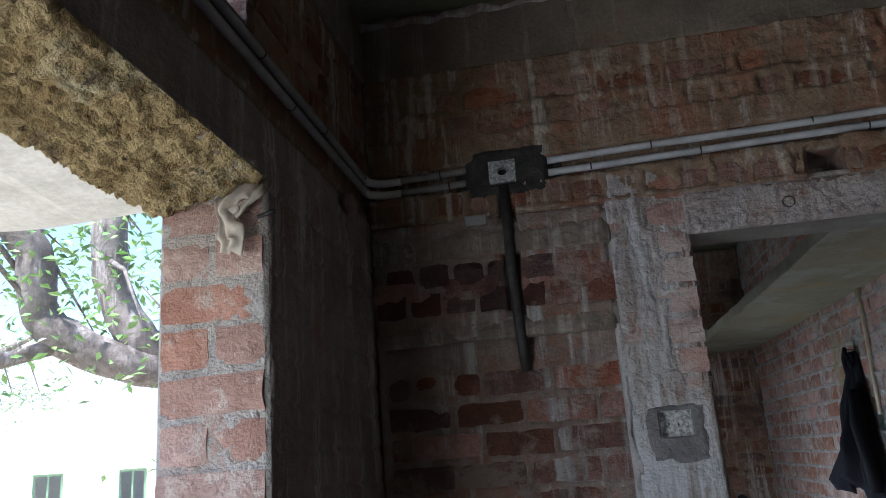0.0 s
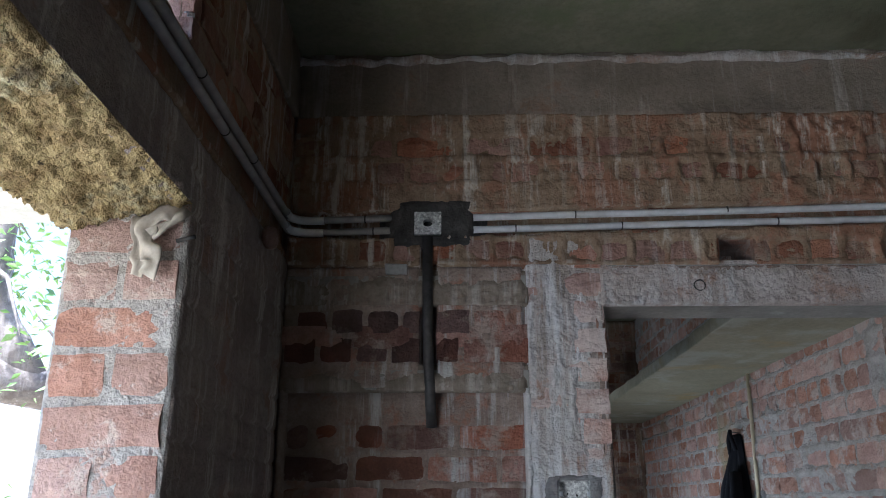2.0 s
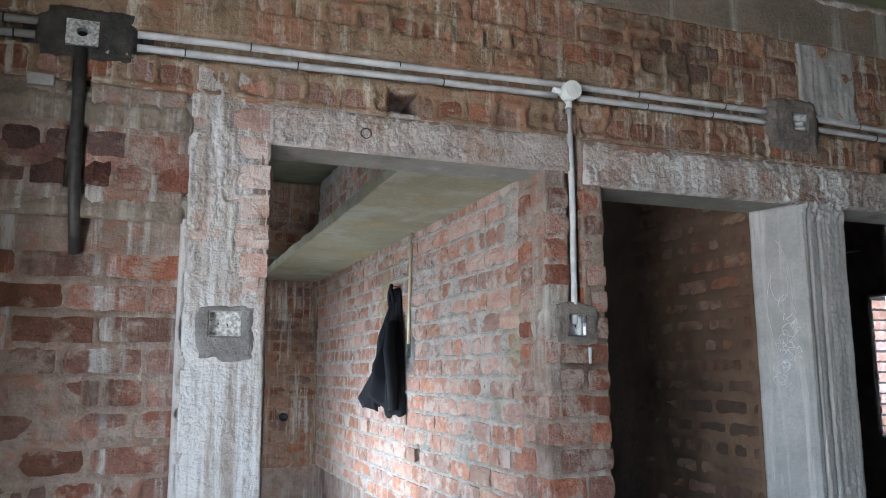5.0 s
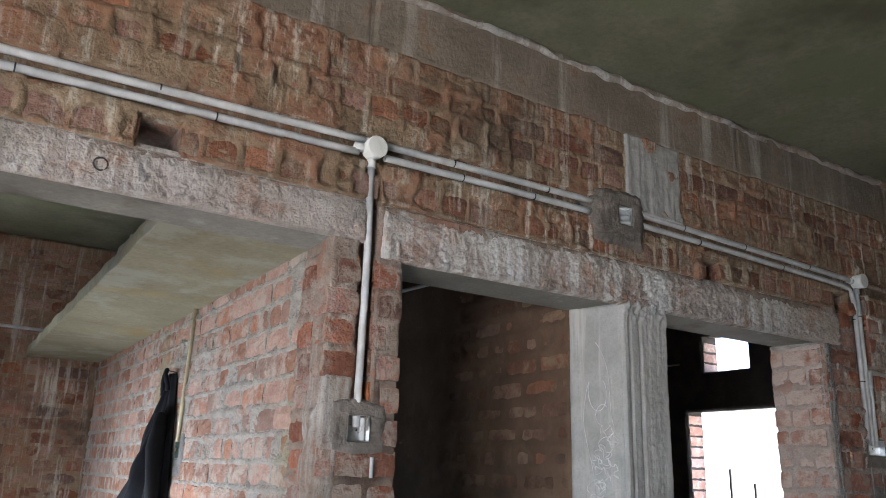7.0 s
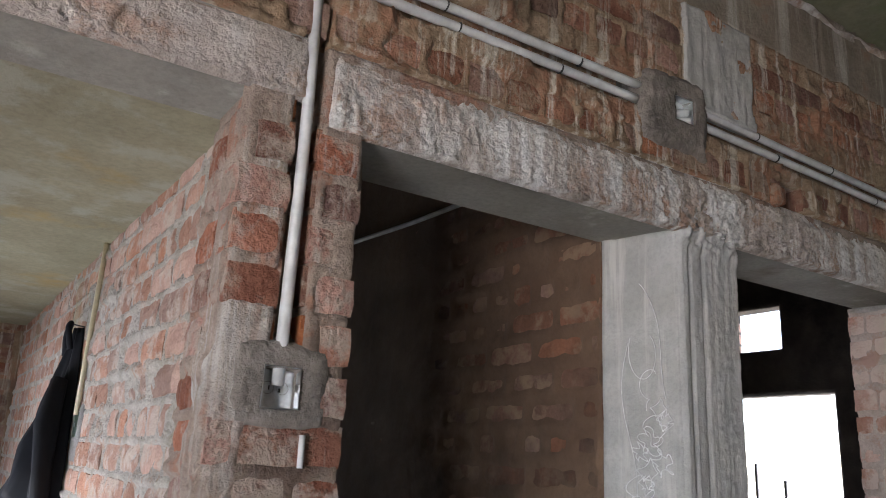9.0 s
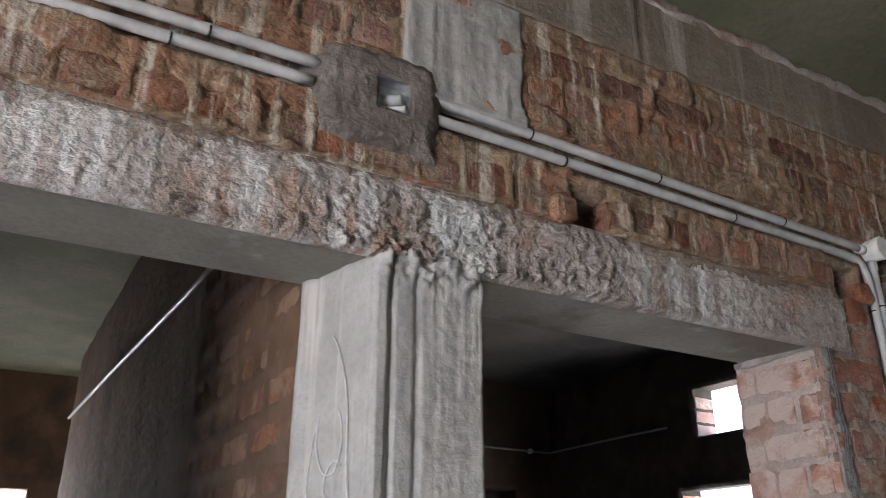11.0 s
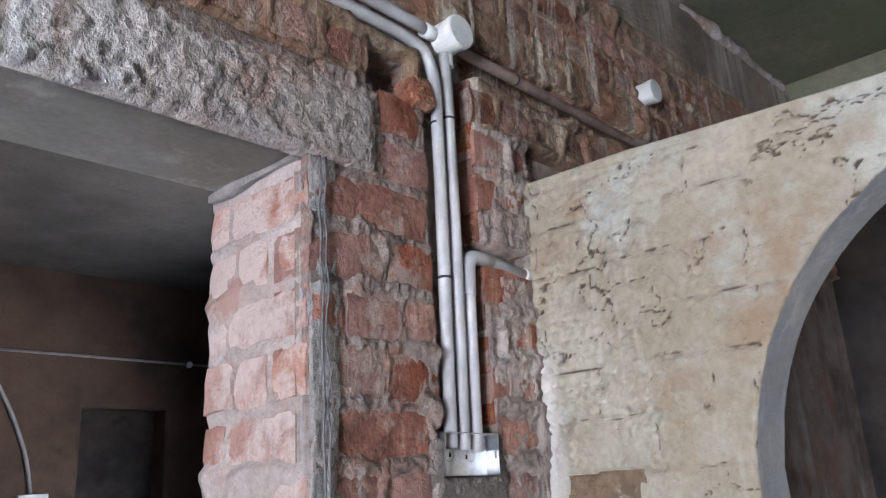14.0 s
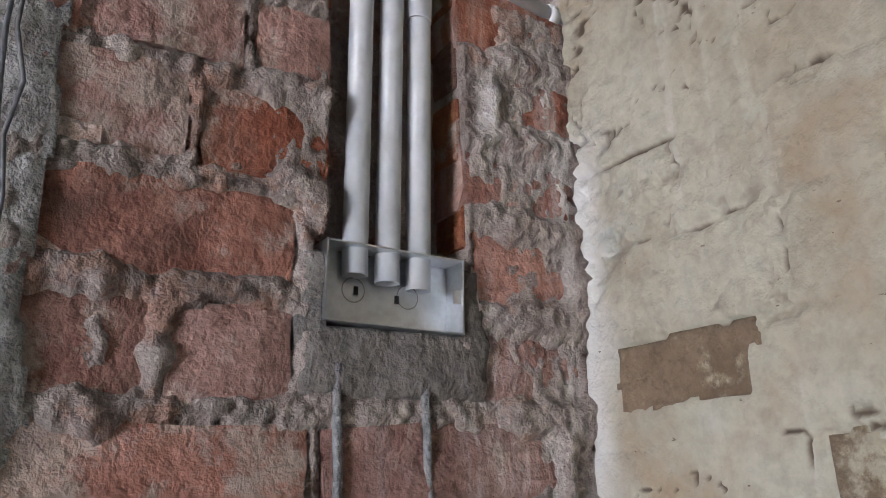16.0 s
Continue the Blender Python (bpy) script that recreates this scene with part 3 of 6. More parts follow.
def mortar_height(u, v):
    h = -0.004 + 0.010 * fbm(u, v, 7, 3, 1) + 0.014 * fbm(u, v, 38, 3, 2)
    h = h - 0.052 * ((v > groove_foot(u) + 0.008 * fbm(u, v, 17, 2, 4)) & (v < groove_top(u) + 0.018 * fbm(u, v, 13, 2, 5)) & (u < GROOVE[1]))
    for a, b, c, d in CHASES + BOXES:
        h = np.where((u > a) & (u < b) & (v > c) & (v < d), (-0.052 if d - c > 0.1 or b > 4.7 else -0.028) + 0.006 * fbm(u, v, 40, 2, 3), h)
    return h


PIER = (4.165, 4.78, 1.05, 2.335)


def pier_height(u, v):
    h = 0.001 + 0.008 * fbm(u, v, 7, 3, 1) + 0.007 * fbm(u, v, 30, 3, 2) + 0.011 * fbm(u, v * 0.8, 120, 2, 4)
    h = h + 0.005 * np.clip(1 - np.abs(u - 4.268 - 0.006 * fbm(u * 0, v, 9, 2, 7)) / 0.016, 0, 1)
    for a, b, c, d in CHASES + BOXES:
        h = np.where((u > a) & (u < b) & (v > c) & (v < d), (-0.052 if d - c > 0.1 or b > 4.7 else -0.028) + 0.006 * fbm(u, v, 40, 2, 3), h)
    return h


skin = (O1, O2, O3, NICHE, (2.80, 3.03, 0, 2.12), *HOLES)


def slurry_height(u, v):
    bare = np.clip((u - 0.385 + 0.10 * fbm(u, v, 6, 3, 3)) / 0.03, 0, 1) * np.clip((v - 1.66) / 0.06, 0, 1)
    bare = np.maximum(bare, np.clip((fbm(u, v, 5.5, 3, 9) - 0.10) / 0.05, 0, 1) * (v > 1.98))
    drips = 0.016 * fbm(u, v * 0.10, 60, 3, 4) + 0.020 * np.maximum(0, fbm(u, v * 0.3, 70, 2, 5) - 0.05)
    return 0.005 + drips * np.clip((v - 1.60) / 0.2, 0.25, 1) + 0.010 * fbm(u, v, 36, 3, 2) - 0.013 * bare


relief("pier_skin", MAIN, 0.235, 0.51, 0.85, 2.45, 0.006, slurry_height, M_SLURRY, [O1, BOXES[1]], wall_main)
lay_bricks(wall_main, MAIN, [(0.37 + 0.065 * (c % 2), 1.675 + 0.0985 * c, 0.27 - 0.13 * (c % 2)) for c in range(8)], M_PALE_BRICK, 0.001, joint=0.014, most=8, seed=41)
relief("plaster_fin", MAIN, 0.222, 0.268, 0.85, 1.915, 0.005, lambda u, v: 0.004 + 0.014 * fbm(u, v * 0.4, 45, 3, 2) + 0.012 * fbm(u, v, 16, 3, 6) - 0.03 * (u > 0.246 + 0.06 * fbm(u, v, 11, 4, 3)), M_FIN, (), wall_main, tuck=0.05)

# niche, a walled-up doorway set back from the face
NIC = Face((0, WALL + 0.055, 0), (1, 0, 0))
rnd = random.Random(5)
low_voids = [O1, O2, O3, grow(NICHE, 0.02), (SIDE, 0.5, 2.19, 2.31), (SIDE, 0.24, 1.90, 1.98), (0.24, 0.5, 0, 2.2), (2.78, 3.05, 0, 2.2), (4.16, 4.78, 0, 2.15), *CHASES, *[grow(q, 0.032) for q in BOXES]]
places = course_bricks(MAIN, SIDE, PART, 0.95, 2.15, 0.0985, low_voids, rnd)
lay_bricks(wall_main, MAIN, places, M_BRICK, 0.002, near=4.4, most=150, seed=2)
pier_voids = [*CHASES, *[grow(q, 0.02) for q in BOXES]]
pier_places = course_bricks(MAIN, 4.172, PART + 0.02, 0.95, 2.34, 0.0985, pier_voids + [(4.2, 4.34, 2.14, 2.34)], rnd, length=0.27)
lay_bricks(wall_main, MAIN, pier_places, M_PIER_BRICK, 0.003, joint=0.014, height=0.083, most=60, spread=0.003, seed=22)
niche_places = course_bricks(NIC, NICHE[0], NICHE[1], 0.92, 1.90, 0.0985, [], rnd)
# Bricks nearer the corner take the darker colour, which carries the shade.
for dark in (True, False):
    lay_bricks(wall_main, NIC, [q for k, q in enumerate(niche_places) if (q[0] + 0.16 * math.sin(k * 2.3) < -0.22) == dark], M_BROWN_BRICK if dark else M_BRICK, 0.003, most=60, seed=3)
high = course_bricks(MAIN, SIDE, PART + 0.9, 2.335, 2.91, 0.0985, [*HOLES, GROOVE, (4.455, 4.60, 2.33, 2.45), (2.84, 3.18, 2.60, 2.9)], rnd, pattern=lambda c: "header" if c in (0, 3) else "stretcher")
lay_bricks(wall_main, MAIN, high, M_BRICK_HIGH, 0.002, near=3.0, most=160, spread=0.004, seed=4)
relief("niche_mortar", NIC, NICHE[0] - 0.02, NICHE[1] + 0.02, 0.85, 1.93, 0.010, lambda u, v: 0.002 + 0.008 * fbm(u, v, 8, 3, 5) + 0.008 * fbm(u, v, 45, 3, 2) - 0.012 * bed(niche_places, u, v, soft=0.009) + smeared(u, v, 3.6, 5, 0.09, 0.016), M_MORTAR, (), wall_main, tuck=0.0)
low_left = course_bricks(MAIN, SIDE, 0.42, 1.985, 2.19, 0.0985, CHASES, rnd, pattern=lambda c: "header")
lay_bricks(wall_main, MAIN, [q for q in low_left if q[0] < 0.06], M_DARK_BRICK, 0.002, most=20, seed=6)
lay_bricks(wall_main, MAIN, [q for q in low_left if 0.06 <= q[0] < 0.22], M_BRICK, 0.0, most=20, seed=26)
far_high = course_bricks(MAIN, PART + 0.9, END, 2.335, 2.91, 0.0985, [], rnd)
lay_bricks(wall_main, MAIN, far_high, M_BRICK_HIGH, 0.003, most=0, seed=7)

relief("mortar_low", MAIN, SIDE, PART + 0.02, 0.85, 2.335, 0.010, lambda u, v: mortar_height(u, v) + 0.004 - 0.012 * bed(places + low_left, u, v), M_MORTAR, (*skin, (0.235, 0.51, 0.85, 2.34), (4.18, 4.78, 1.06, 2.34)), wall_main)
relief("pier_mortar", MAIN, *PIER, 0.0036, lambda u, v: pier_height(u, v) - 0.013 * bed(pier_places, u, v, 0.080, 0.003, 0.018, 0.014) + np.maximum(smeared(u, v, 5, 9, 0.07, 0.012), 0.013 * np.clip((u - 4.635 + 0.05 * fbm(u, v, 9, 3, 6)) / 0.02, 0, 1)), M_PIER_MORTAR, HOLES, wall_main)
relief("mortar_high", MAIN, SIDE, END, 2.325, 2.91, 0.008, lambda u, v: mortar_height(u, v) + 0.007 + 0.007 * fbm(u, v, 75, 3, 5) + 0.020 * np.maximum(0, fbm(u, v * 0.06, 45, 2, 6) - 0.10) - 0.013 * bed(high + far_high, u, v) + smeared(u, v, 5, 7, 0.08 - 0.16 * np.clip((2.3 - u) / 0.8, 0, 1), 0.014), M_MORTAR_HIGH, HOLES, wall_main)

# jambs of the openings: bricks behind the front course
for x, turn, material, s, deep in ((1.525, (0, -1, 0), M_BRICK, 8, 0.228), (4.165, (0, -1, 0), M_PALE_BRICK, 9, 0.30), (1.785, (0, 1, 0), M_BRICK, 10, 0.228), (0.50, (0, 1, 0), M_BRICK, 11, 0.228)):
    F = Face((x, 0, 0), turn)
    sign = -1 if turn[1] < 0 else 1
    whole = material is M_PALE_BRICK
    spots = []
    for c in range(12):
        z = 0.95 + 0.0985 * (c + 0.5)
        cuts = [0.10, deep] if not whole else [-0.002, 0.225, deep] if c % 2 else [-0.002, 0.10, 0.20, deep]
        for p, q in zip(cuts, cuts[1:]):
            spots.append((sign * (WALL + (p + q) / 2), z, q - p))
    lay_bricks(wall_main, F, spots, material, 0.003 if whole else 0.002, joint=0.010, most=40, seed=s)
    edge = sorted((sign * (WALL + 0.004), sign * (WALL + deep)))
    relief("jamb_mortar", F, edge[0], edge[1], 0.85, 2.16, 0.0125, lambda u, v, spots=spots: 0.001 + 0.006 * fbm(u, v, 9, 3, 1) + 0.007 * fbm(u, v, 40, 3, 2) - 0.012 * bed(spots, u, v, joint=0.010) + smeared(u, v, 7, 4, 0.10, 0.012), M_JAMB_MORTAR if whole else M_MORTAR, (), wall_main)
block("mortar_pad", (4.150, WALL + 0.01, 2.134), (4.20, WALL + 0.285, 2.152), M_PAD, 0.004, wall_main, cut=9, rough=0.010, seed=3)
CORNER = (4.166, 4.25, 1.05, 2.15)
relief("corner_slurry", MAIN, *CORNER, 0.005, lambda u, v: 0.004 + 0.009 * fbm(u + 0.01 * fbm(u, v, 5, 2, 6), v * 0.05, 85, 3, 3) + 0.008 * fbm(u, v, 60, 3, 2) - 0.05 * (u > 4.226 + 0.030 * fbm(u * 0, v, 7, 3, 5)), M_PAD, (), wall_main, tuck=0.02)
# cut brick along the chases
cut = random.Random(61)
for u, v0, v1 in ((4.447, 1.71, 2.44), (4.609, 1.71, 2.0), (4.609, 2.07, 2.44), (1.625, 1.66, 2.43), (1.688, 1.66, 2.15)):
    v = v0
    while v < v1:
        top_v = min(v1, v + cut.uniform(0.072, 0.09))
        block("brick", (u - 0.006 - cut.uniform(0, 0.004), WALL + cut.uniform(0.002, 0.012), v), (u + 0.006 + cut.uniform(0, 0.004), WALL + 0.06, top_v), M_CUT_BRICK, 0.003, wall_main)
        v = top_v + cut.uniform(0.012, 0.022)
for edge_v, u0, u1 in ((lambda u: 2.076, 4.615, 4.75), (lambda u: groove_top(u) + 0.006, SIDE + 0.03, 1.58), (lambda u: groove_top(u) + 0.006, 1.70, 2.64), (lambda u: groove_top(u) + 0.006, 3.20, 5.40), (lambda u: groove_foot(u) - 0.006, 0.10, 1.60), (lambda u: groove_foot(u) - 0.006, 1.72, 2.62), (lambda u: groove_foot(u) - 0.006, 2.95, 4.28)):
    u = u0
    while u < u1:
        end_u = min(u1, u + cut.choice((0.10, 0.11, 0.22)))
        v = float(edge_v((u + end_u) / 2))
        block("brick", (u, WALL + cut.uniform(0.003, 0.024), v - 0.008 - cut.uniform(0, 0.005)), (end_u, WALL + 0.06, v + 0.008 + cut.uniform(0, 0.005)), M_CUT_BRICK if u > 2.9 else M_BRICK_HIGH, 0.004, wall_main, cut=2, rough=0.008, seed=u * 9)
        u = end_u + cut.uniform(0.012, 0.03)
block("pier_back", (4.18, WALL + 0.22, 0), (4.76, WALL + 0.295, 2.15), M_MORTAR, 0.004, wall_main)


# concrete lintels, bands, beam and column
def lintel(name, u0, u1, v0, v1, label, proud=0.010, mat=M_ROUGH, depth=0.23, seed=0, lump=0.028):
    top = empty(name)
    structure(top, label, "lintel")
    body("core", MAIN, u0 + 0.01, u1 - 0.01, v0, v1 - 0.01, 0.002, depth, M_SMOOTH, (), top)

    def height(u, v):
        drip = fbm(u, v * 0.35, 48, 3, seed + 1)
        rough = np.clip(0.5 + 3.2 * fbm(u, v * 0.6, 3.2, 2, seed + 4), 0.08, 1)
        low_edge = 1 + 1.2 * np.clip((v0 + 0.06 - v) / 0.06, 0, 1)
        base = proud + 0.4 * lump * drip * (0.5 + 0.5 * rough) + (lump / 0.028) * (0.0055 * (0.4 + rough) * low_edge * np.clip((fbm(u, v, 80, 2, seed + 2) - 0.04) / 0.14, 0, 1) + 0.010 * fbm(u, v, 110, 2, seed + 6)) + 0.010 * (lump / 0.028) * rough * fbm(u, v, 42, 2, seed + 5) + 0.025 * fbm(u, v, 6, 2, seed + 3)
        fade = np.clip((v1 - v) / 0.05, 0, 1) * np.clip((u1 - u) / 0.03, 0, 1)
        return base * (0.35 + 0.65 * fade) - 0.012 * (1 - fade)

    relief("rough_face", MAIN, u0, u1, v0 - 0.008, v1 + 0.01, 0.006, height, mat, (), top, tuck=0.015)
    return top


lintel("lintel_store", 0.49, 1.66, 2.195, 2.34, "rough lumpy grey concrete lintel over a doorway", seed=0, lump=0.020)
lintel("lintel_rooms", 1.70, 4.33, 2.15, 2.325, "rough lumpy grey concrete lintel over two openings", proud=0.014, seed=1, depth=0.255)
lintel("band_corner", SIDE, 0.25, 2.195, 2.305, "grey concrete band beside the dark corner", proud=0.004, lump=0.012, mat=M_BEAM, seed=2)
lintel("band_niche", SIDE, 0.25, 1.905, 1.98, "grey concrete band over a walled-up doorway", proud=0.004, lump=0.010, mat=M_BEAM, seed=3)

beam = structure(empty("beam"), "stained cast concrete beam under the ceiling", "beam")
body("core", MAIN, SIDE - 0.02, END, 2.905, CEIL + 0.02, 0.002, 0.225, M_BEAM, (), beam)
seams = (0.21, 1.62, 3.62, 4.93, 6.1)


def beam_height(u, v):
    h = 0.003 + 0.010 * fbm(u, v, 5, 4, 2)
    for s in seams:
        h = np.where(np.abs(u - s - 0.02 * fbm(u, v, 6, 2, 1)) < 0.007, -0.008, h)
    edge = np.clip((v - (CEIL - 0.03)) / 0.03, 0, 1)
    return h + edge * (0.010 + 0.03 * fbm(u, v, 22, 3, 4))


relief("face", MAIN, SIDE, END, 2.895, CEIL + 0.012, 0.0135, beam_height, M_BEAM, (), beam, tuck=0.006)

bead = tube("mortar_bead", [(x, WALL - 0.004 - 0.008 * noise.noise(Vector((x * 9, 0, 0))), CEIL - 0.022 + 0.012 * noise.noise(Vector((x * 14, 3, 0)))) for x in np.arange(SIDE, END, 0.015)], 0.015, M_ROUGH, beam, 7, False, 1.8)

column = structure(empty("column"), "grey cement-plastered column with upright trowel streaks", "column")
body("core", MAIN, 2.80, 3.035, 0, 2.16, 0.004, 0.235, M_COLUMN, (), column)


def column_height(u, v):
    w = u + 0.004 * fbm(v, v * 0, 3, 2, 2)
    h = 0.006 + 0.005 * fbm(w * 1.0, v * 0.02, 70, 3, 1) + 0.006 * np.maximum(0, fbm(w, v * 0.04, 130, 2, 6)) + 0.004 * fbm(u, v, 70, 2, 5) + 0.004 * fbm(u, v, 20, 3, 3)
    h = h - 0.012 * (np.abs(w - 2.829) < 0.006) - 0.006 * (np.abs(w - 2.885) < 0.005)
    return h + 0.022 * np.clip((v - 2.07) / 0.05, 0, 1) * (0.5 + 2.0 * fbm(u, v, 45, 3, 4))


relief("front", MAIN, 2.795, 3.045, 0.85, 2.165, 0.0055, column_height, M_COLUMN, (), column, tuck=0.02)
SPLAY = Face((2.80, WALL, 0), Vector((0.06, -0.25, 0)).normalized())
relief("jamb", SPLAY, -0.257, 0.0, 0.85, 2.16, 0.0125, lambda u, v: 0.004 + 0.008 * fbm(u, v * 0.1, 30, 2, 3) + 0.006 * fbm(u, v, 10, 3, 1) + 0.012 * (u < -0.215), M_COLUMN, (), column, tuck=0.02)

# side wall with the window and the vent above it
WIN = (-0.6, 1.60, 0.45, 2.185)
VENT = (0.55, 1.49, 2.56, 2.93)
wall_side = structure(empty("wall_side"), "dark slurry-streaked brick wall with a window opening")
body("core", LEFT, BACK, 7.1, 0, CEIL + 0.02, 0.03, 0.27, M_MORTAR, [grow(WIN), grow(VENT), (4.0, 5.4, 0.85, 2.05)], wall_side)


def side_height(u, v):
    drips = np.maximum(0, fbm(u, v * 0.03, 26, 2, 2) - 0.12) * 0.09 * (v < 2.3) * np.clip(fbm(u, v * 0.25, 2.6, 2, 5) * 6 + 0.2, 0, 1)
    course = np.abs(((v / 0.0985) % 1) - 0.5)
    return 0.002 - 0.007 * np.clip((course - 0.40) / 0.06, 0, 1) + 0.014 * fbm(u, v, 6, 4, 1) + drips + 0.006 * fbm(u, v, 40, 2, 3)


relief("slurry", LEFT, -0.2, WALL + 0.03, 0.85, 2.37, 0.0125, side_height, M_SIDE, [WIN], wall_side)
relief("upper_mortar", LEFT, -0.2, WALL + 0.03, 2.36, CEIL + 0.01, 0.0135, lambda u, v: -0.003 + 0.018 * fbm(u, v, 8, 4, 1) - 0.02 * (np.abs(v - 2.44) < 0.05), M_MORTAR_HIGH, [VENT], wall_side)
lay_bricks(wall_side, LEFT, course_bricks(LEFT, -0.2, WALL, 2.51, 3.15, 0.0985, [VENT], rnd), M_BRICK_HIGH, 0.003, near=2.0, most=60, seed=12)
side_beam = structure(block("side_beam", (SIDE - 0.2, -0.2, 2.905), (SIDE + 0.012, WALL - 0.012, CEIL + 0.004), M_BEAM, 0.006, cut=8, rough=0.012), "dark concrete beam at the head of the side wall", "beam")

JAMB = Face((0, 1.60, 0), (1, 0, 0))
spots = []
for c in range(16):
    z = 0.49 + 0.105 * (c + 0.5)
    spots += [(-0.725, z, 0.27)] if c % 2 else [(-0.79, z, 0.135), (-0.655, z, 0.135)]
lay_bricks(wall_side, JAMB, spots, M_CLEAN_BRICK, 0.004, joint=0.022, height=0.086, most=40, seed=13)
relief("jamb_mortar", JAMB, -0.86, SIDE, 0.45, 2.19, 0.008, lambda u, v: -0.003 + 0.009 * fbm(u, v, 12, 3, 1) + 0.010 * fbm(u, v, 60, 3, 2), M_CLEAN_MORTAR, (), wall_side, tuck=0.012)
VJ = Face((0, 1.49, 0), (1, 0, 0))
lay_bricks(wall_side, VJ, [(-0.725, 2.56 + 0.0985 * (c + 0.5), 0.26) for c in range(4)], M_CLEAN_BRICK, 0.004, most=4, seed=14)
relief("vent_mortar", VJ, -0.86, SIDE, 2.55, 2.94, 0.012, lambda u, v: -0.003 + 0.012 * fbm(u, v, 20, 3, 1), M_CLEAN_MORTAR, (), wall_side, tuck=0.012)

# mossy underside of the window's head and the sunshade outside
window_head = structure(empty("window_head"), "crumbling yellow-brown crusted underside of the window lintel", "lintel")
body("core", LEFT, -2.4, 1.70, 2.19, 2.36, 0.006, 0.262, M_SIDE, (), window_head)
HEAD = Face((0, 0, 2.185), (1, 0, 0), (0, -1, 0))


def head_height(u, v):
    ridge = 1 - np.abs(fbm(u + 0.15 * fbm(u, v, 8, 2, 3), v, 11, 4, 2)) * 4
    edge = np.clip((u - (-0.65)) / 0.06, 0, 1)
    return 0.018 + 0.007 * ridge + 0.026 * fbm(u, v * 0.4, 34, 4, 1) + 0.026 * fbm(u, v, 85, 2, 4) + 0.02 * fbm(u, v * 0.5, 7, 2, 6) + 0.030 * np.clip((-0.72 - u) / 0.12, 0, 1) - 0.02 * edge


relief("crust", HEAD, -0.875, -0.585, -1.605, 0.8, 0.0065, head_height, M_MOSS, (), window_head, tuck=0.004)
sunshade = structure(block("sunshade", (-1.45, -2.4, 2.15), (-0.862, 1.615, 2.23), M_SHADE, 0.006, cut=5, rough=0.02), "weathered pale concrete sunshade over the window outside", "sunshade")

# plain walls that close the main room
wall_rear = structure(body("wall_rear", Face((0, BACK, 0), (-1, 0, 0)), -END, -SIDE + 0.27, 0, CEIL, 0.0, 0.22, M_MORTAR), "plain brick wall behind")
# Near-black colour stands for the dim space seen through the arch.
wall_end = structure(body("wall_end", Face((END, 0, 0), (0, -1, 0)), -2.8, -BACK, 0, CEIL, 0.0, 0.2, M_BLACK), "dark end wall beyond the partition")
end_beam = structure(block("end_beam", (END - 0.23, BACK, 2.86), (END - 0.004, WALL - 0.012, CEIL + 0.004), M_CEIL, 0.006, cut=6, rough=0.012), "mossy concrete beam on the far wall", "beam")

# partition with an arch
ARC = (1.58, 0.55, 1.56)
PT = 0.115
FALL = 0.047


M_BARE = surface("bare_brown_brick", (0.15, 0.105, 0.065), (0.24, 0.17, 0.11), 14, smear=((0.42, 0.37, 0.27), 0.25, 9), bump=0.6, grain=90, lumps=2.0)


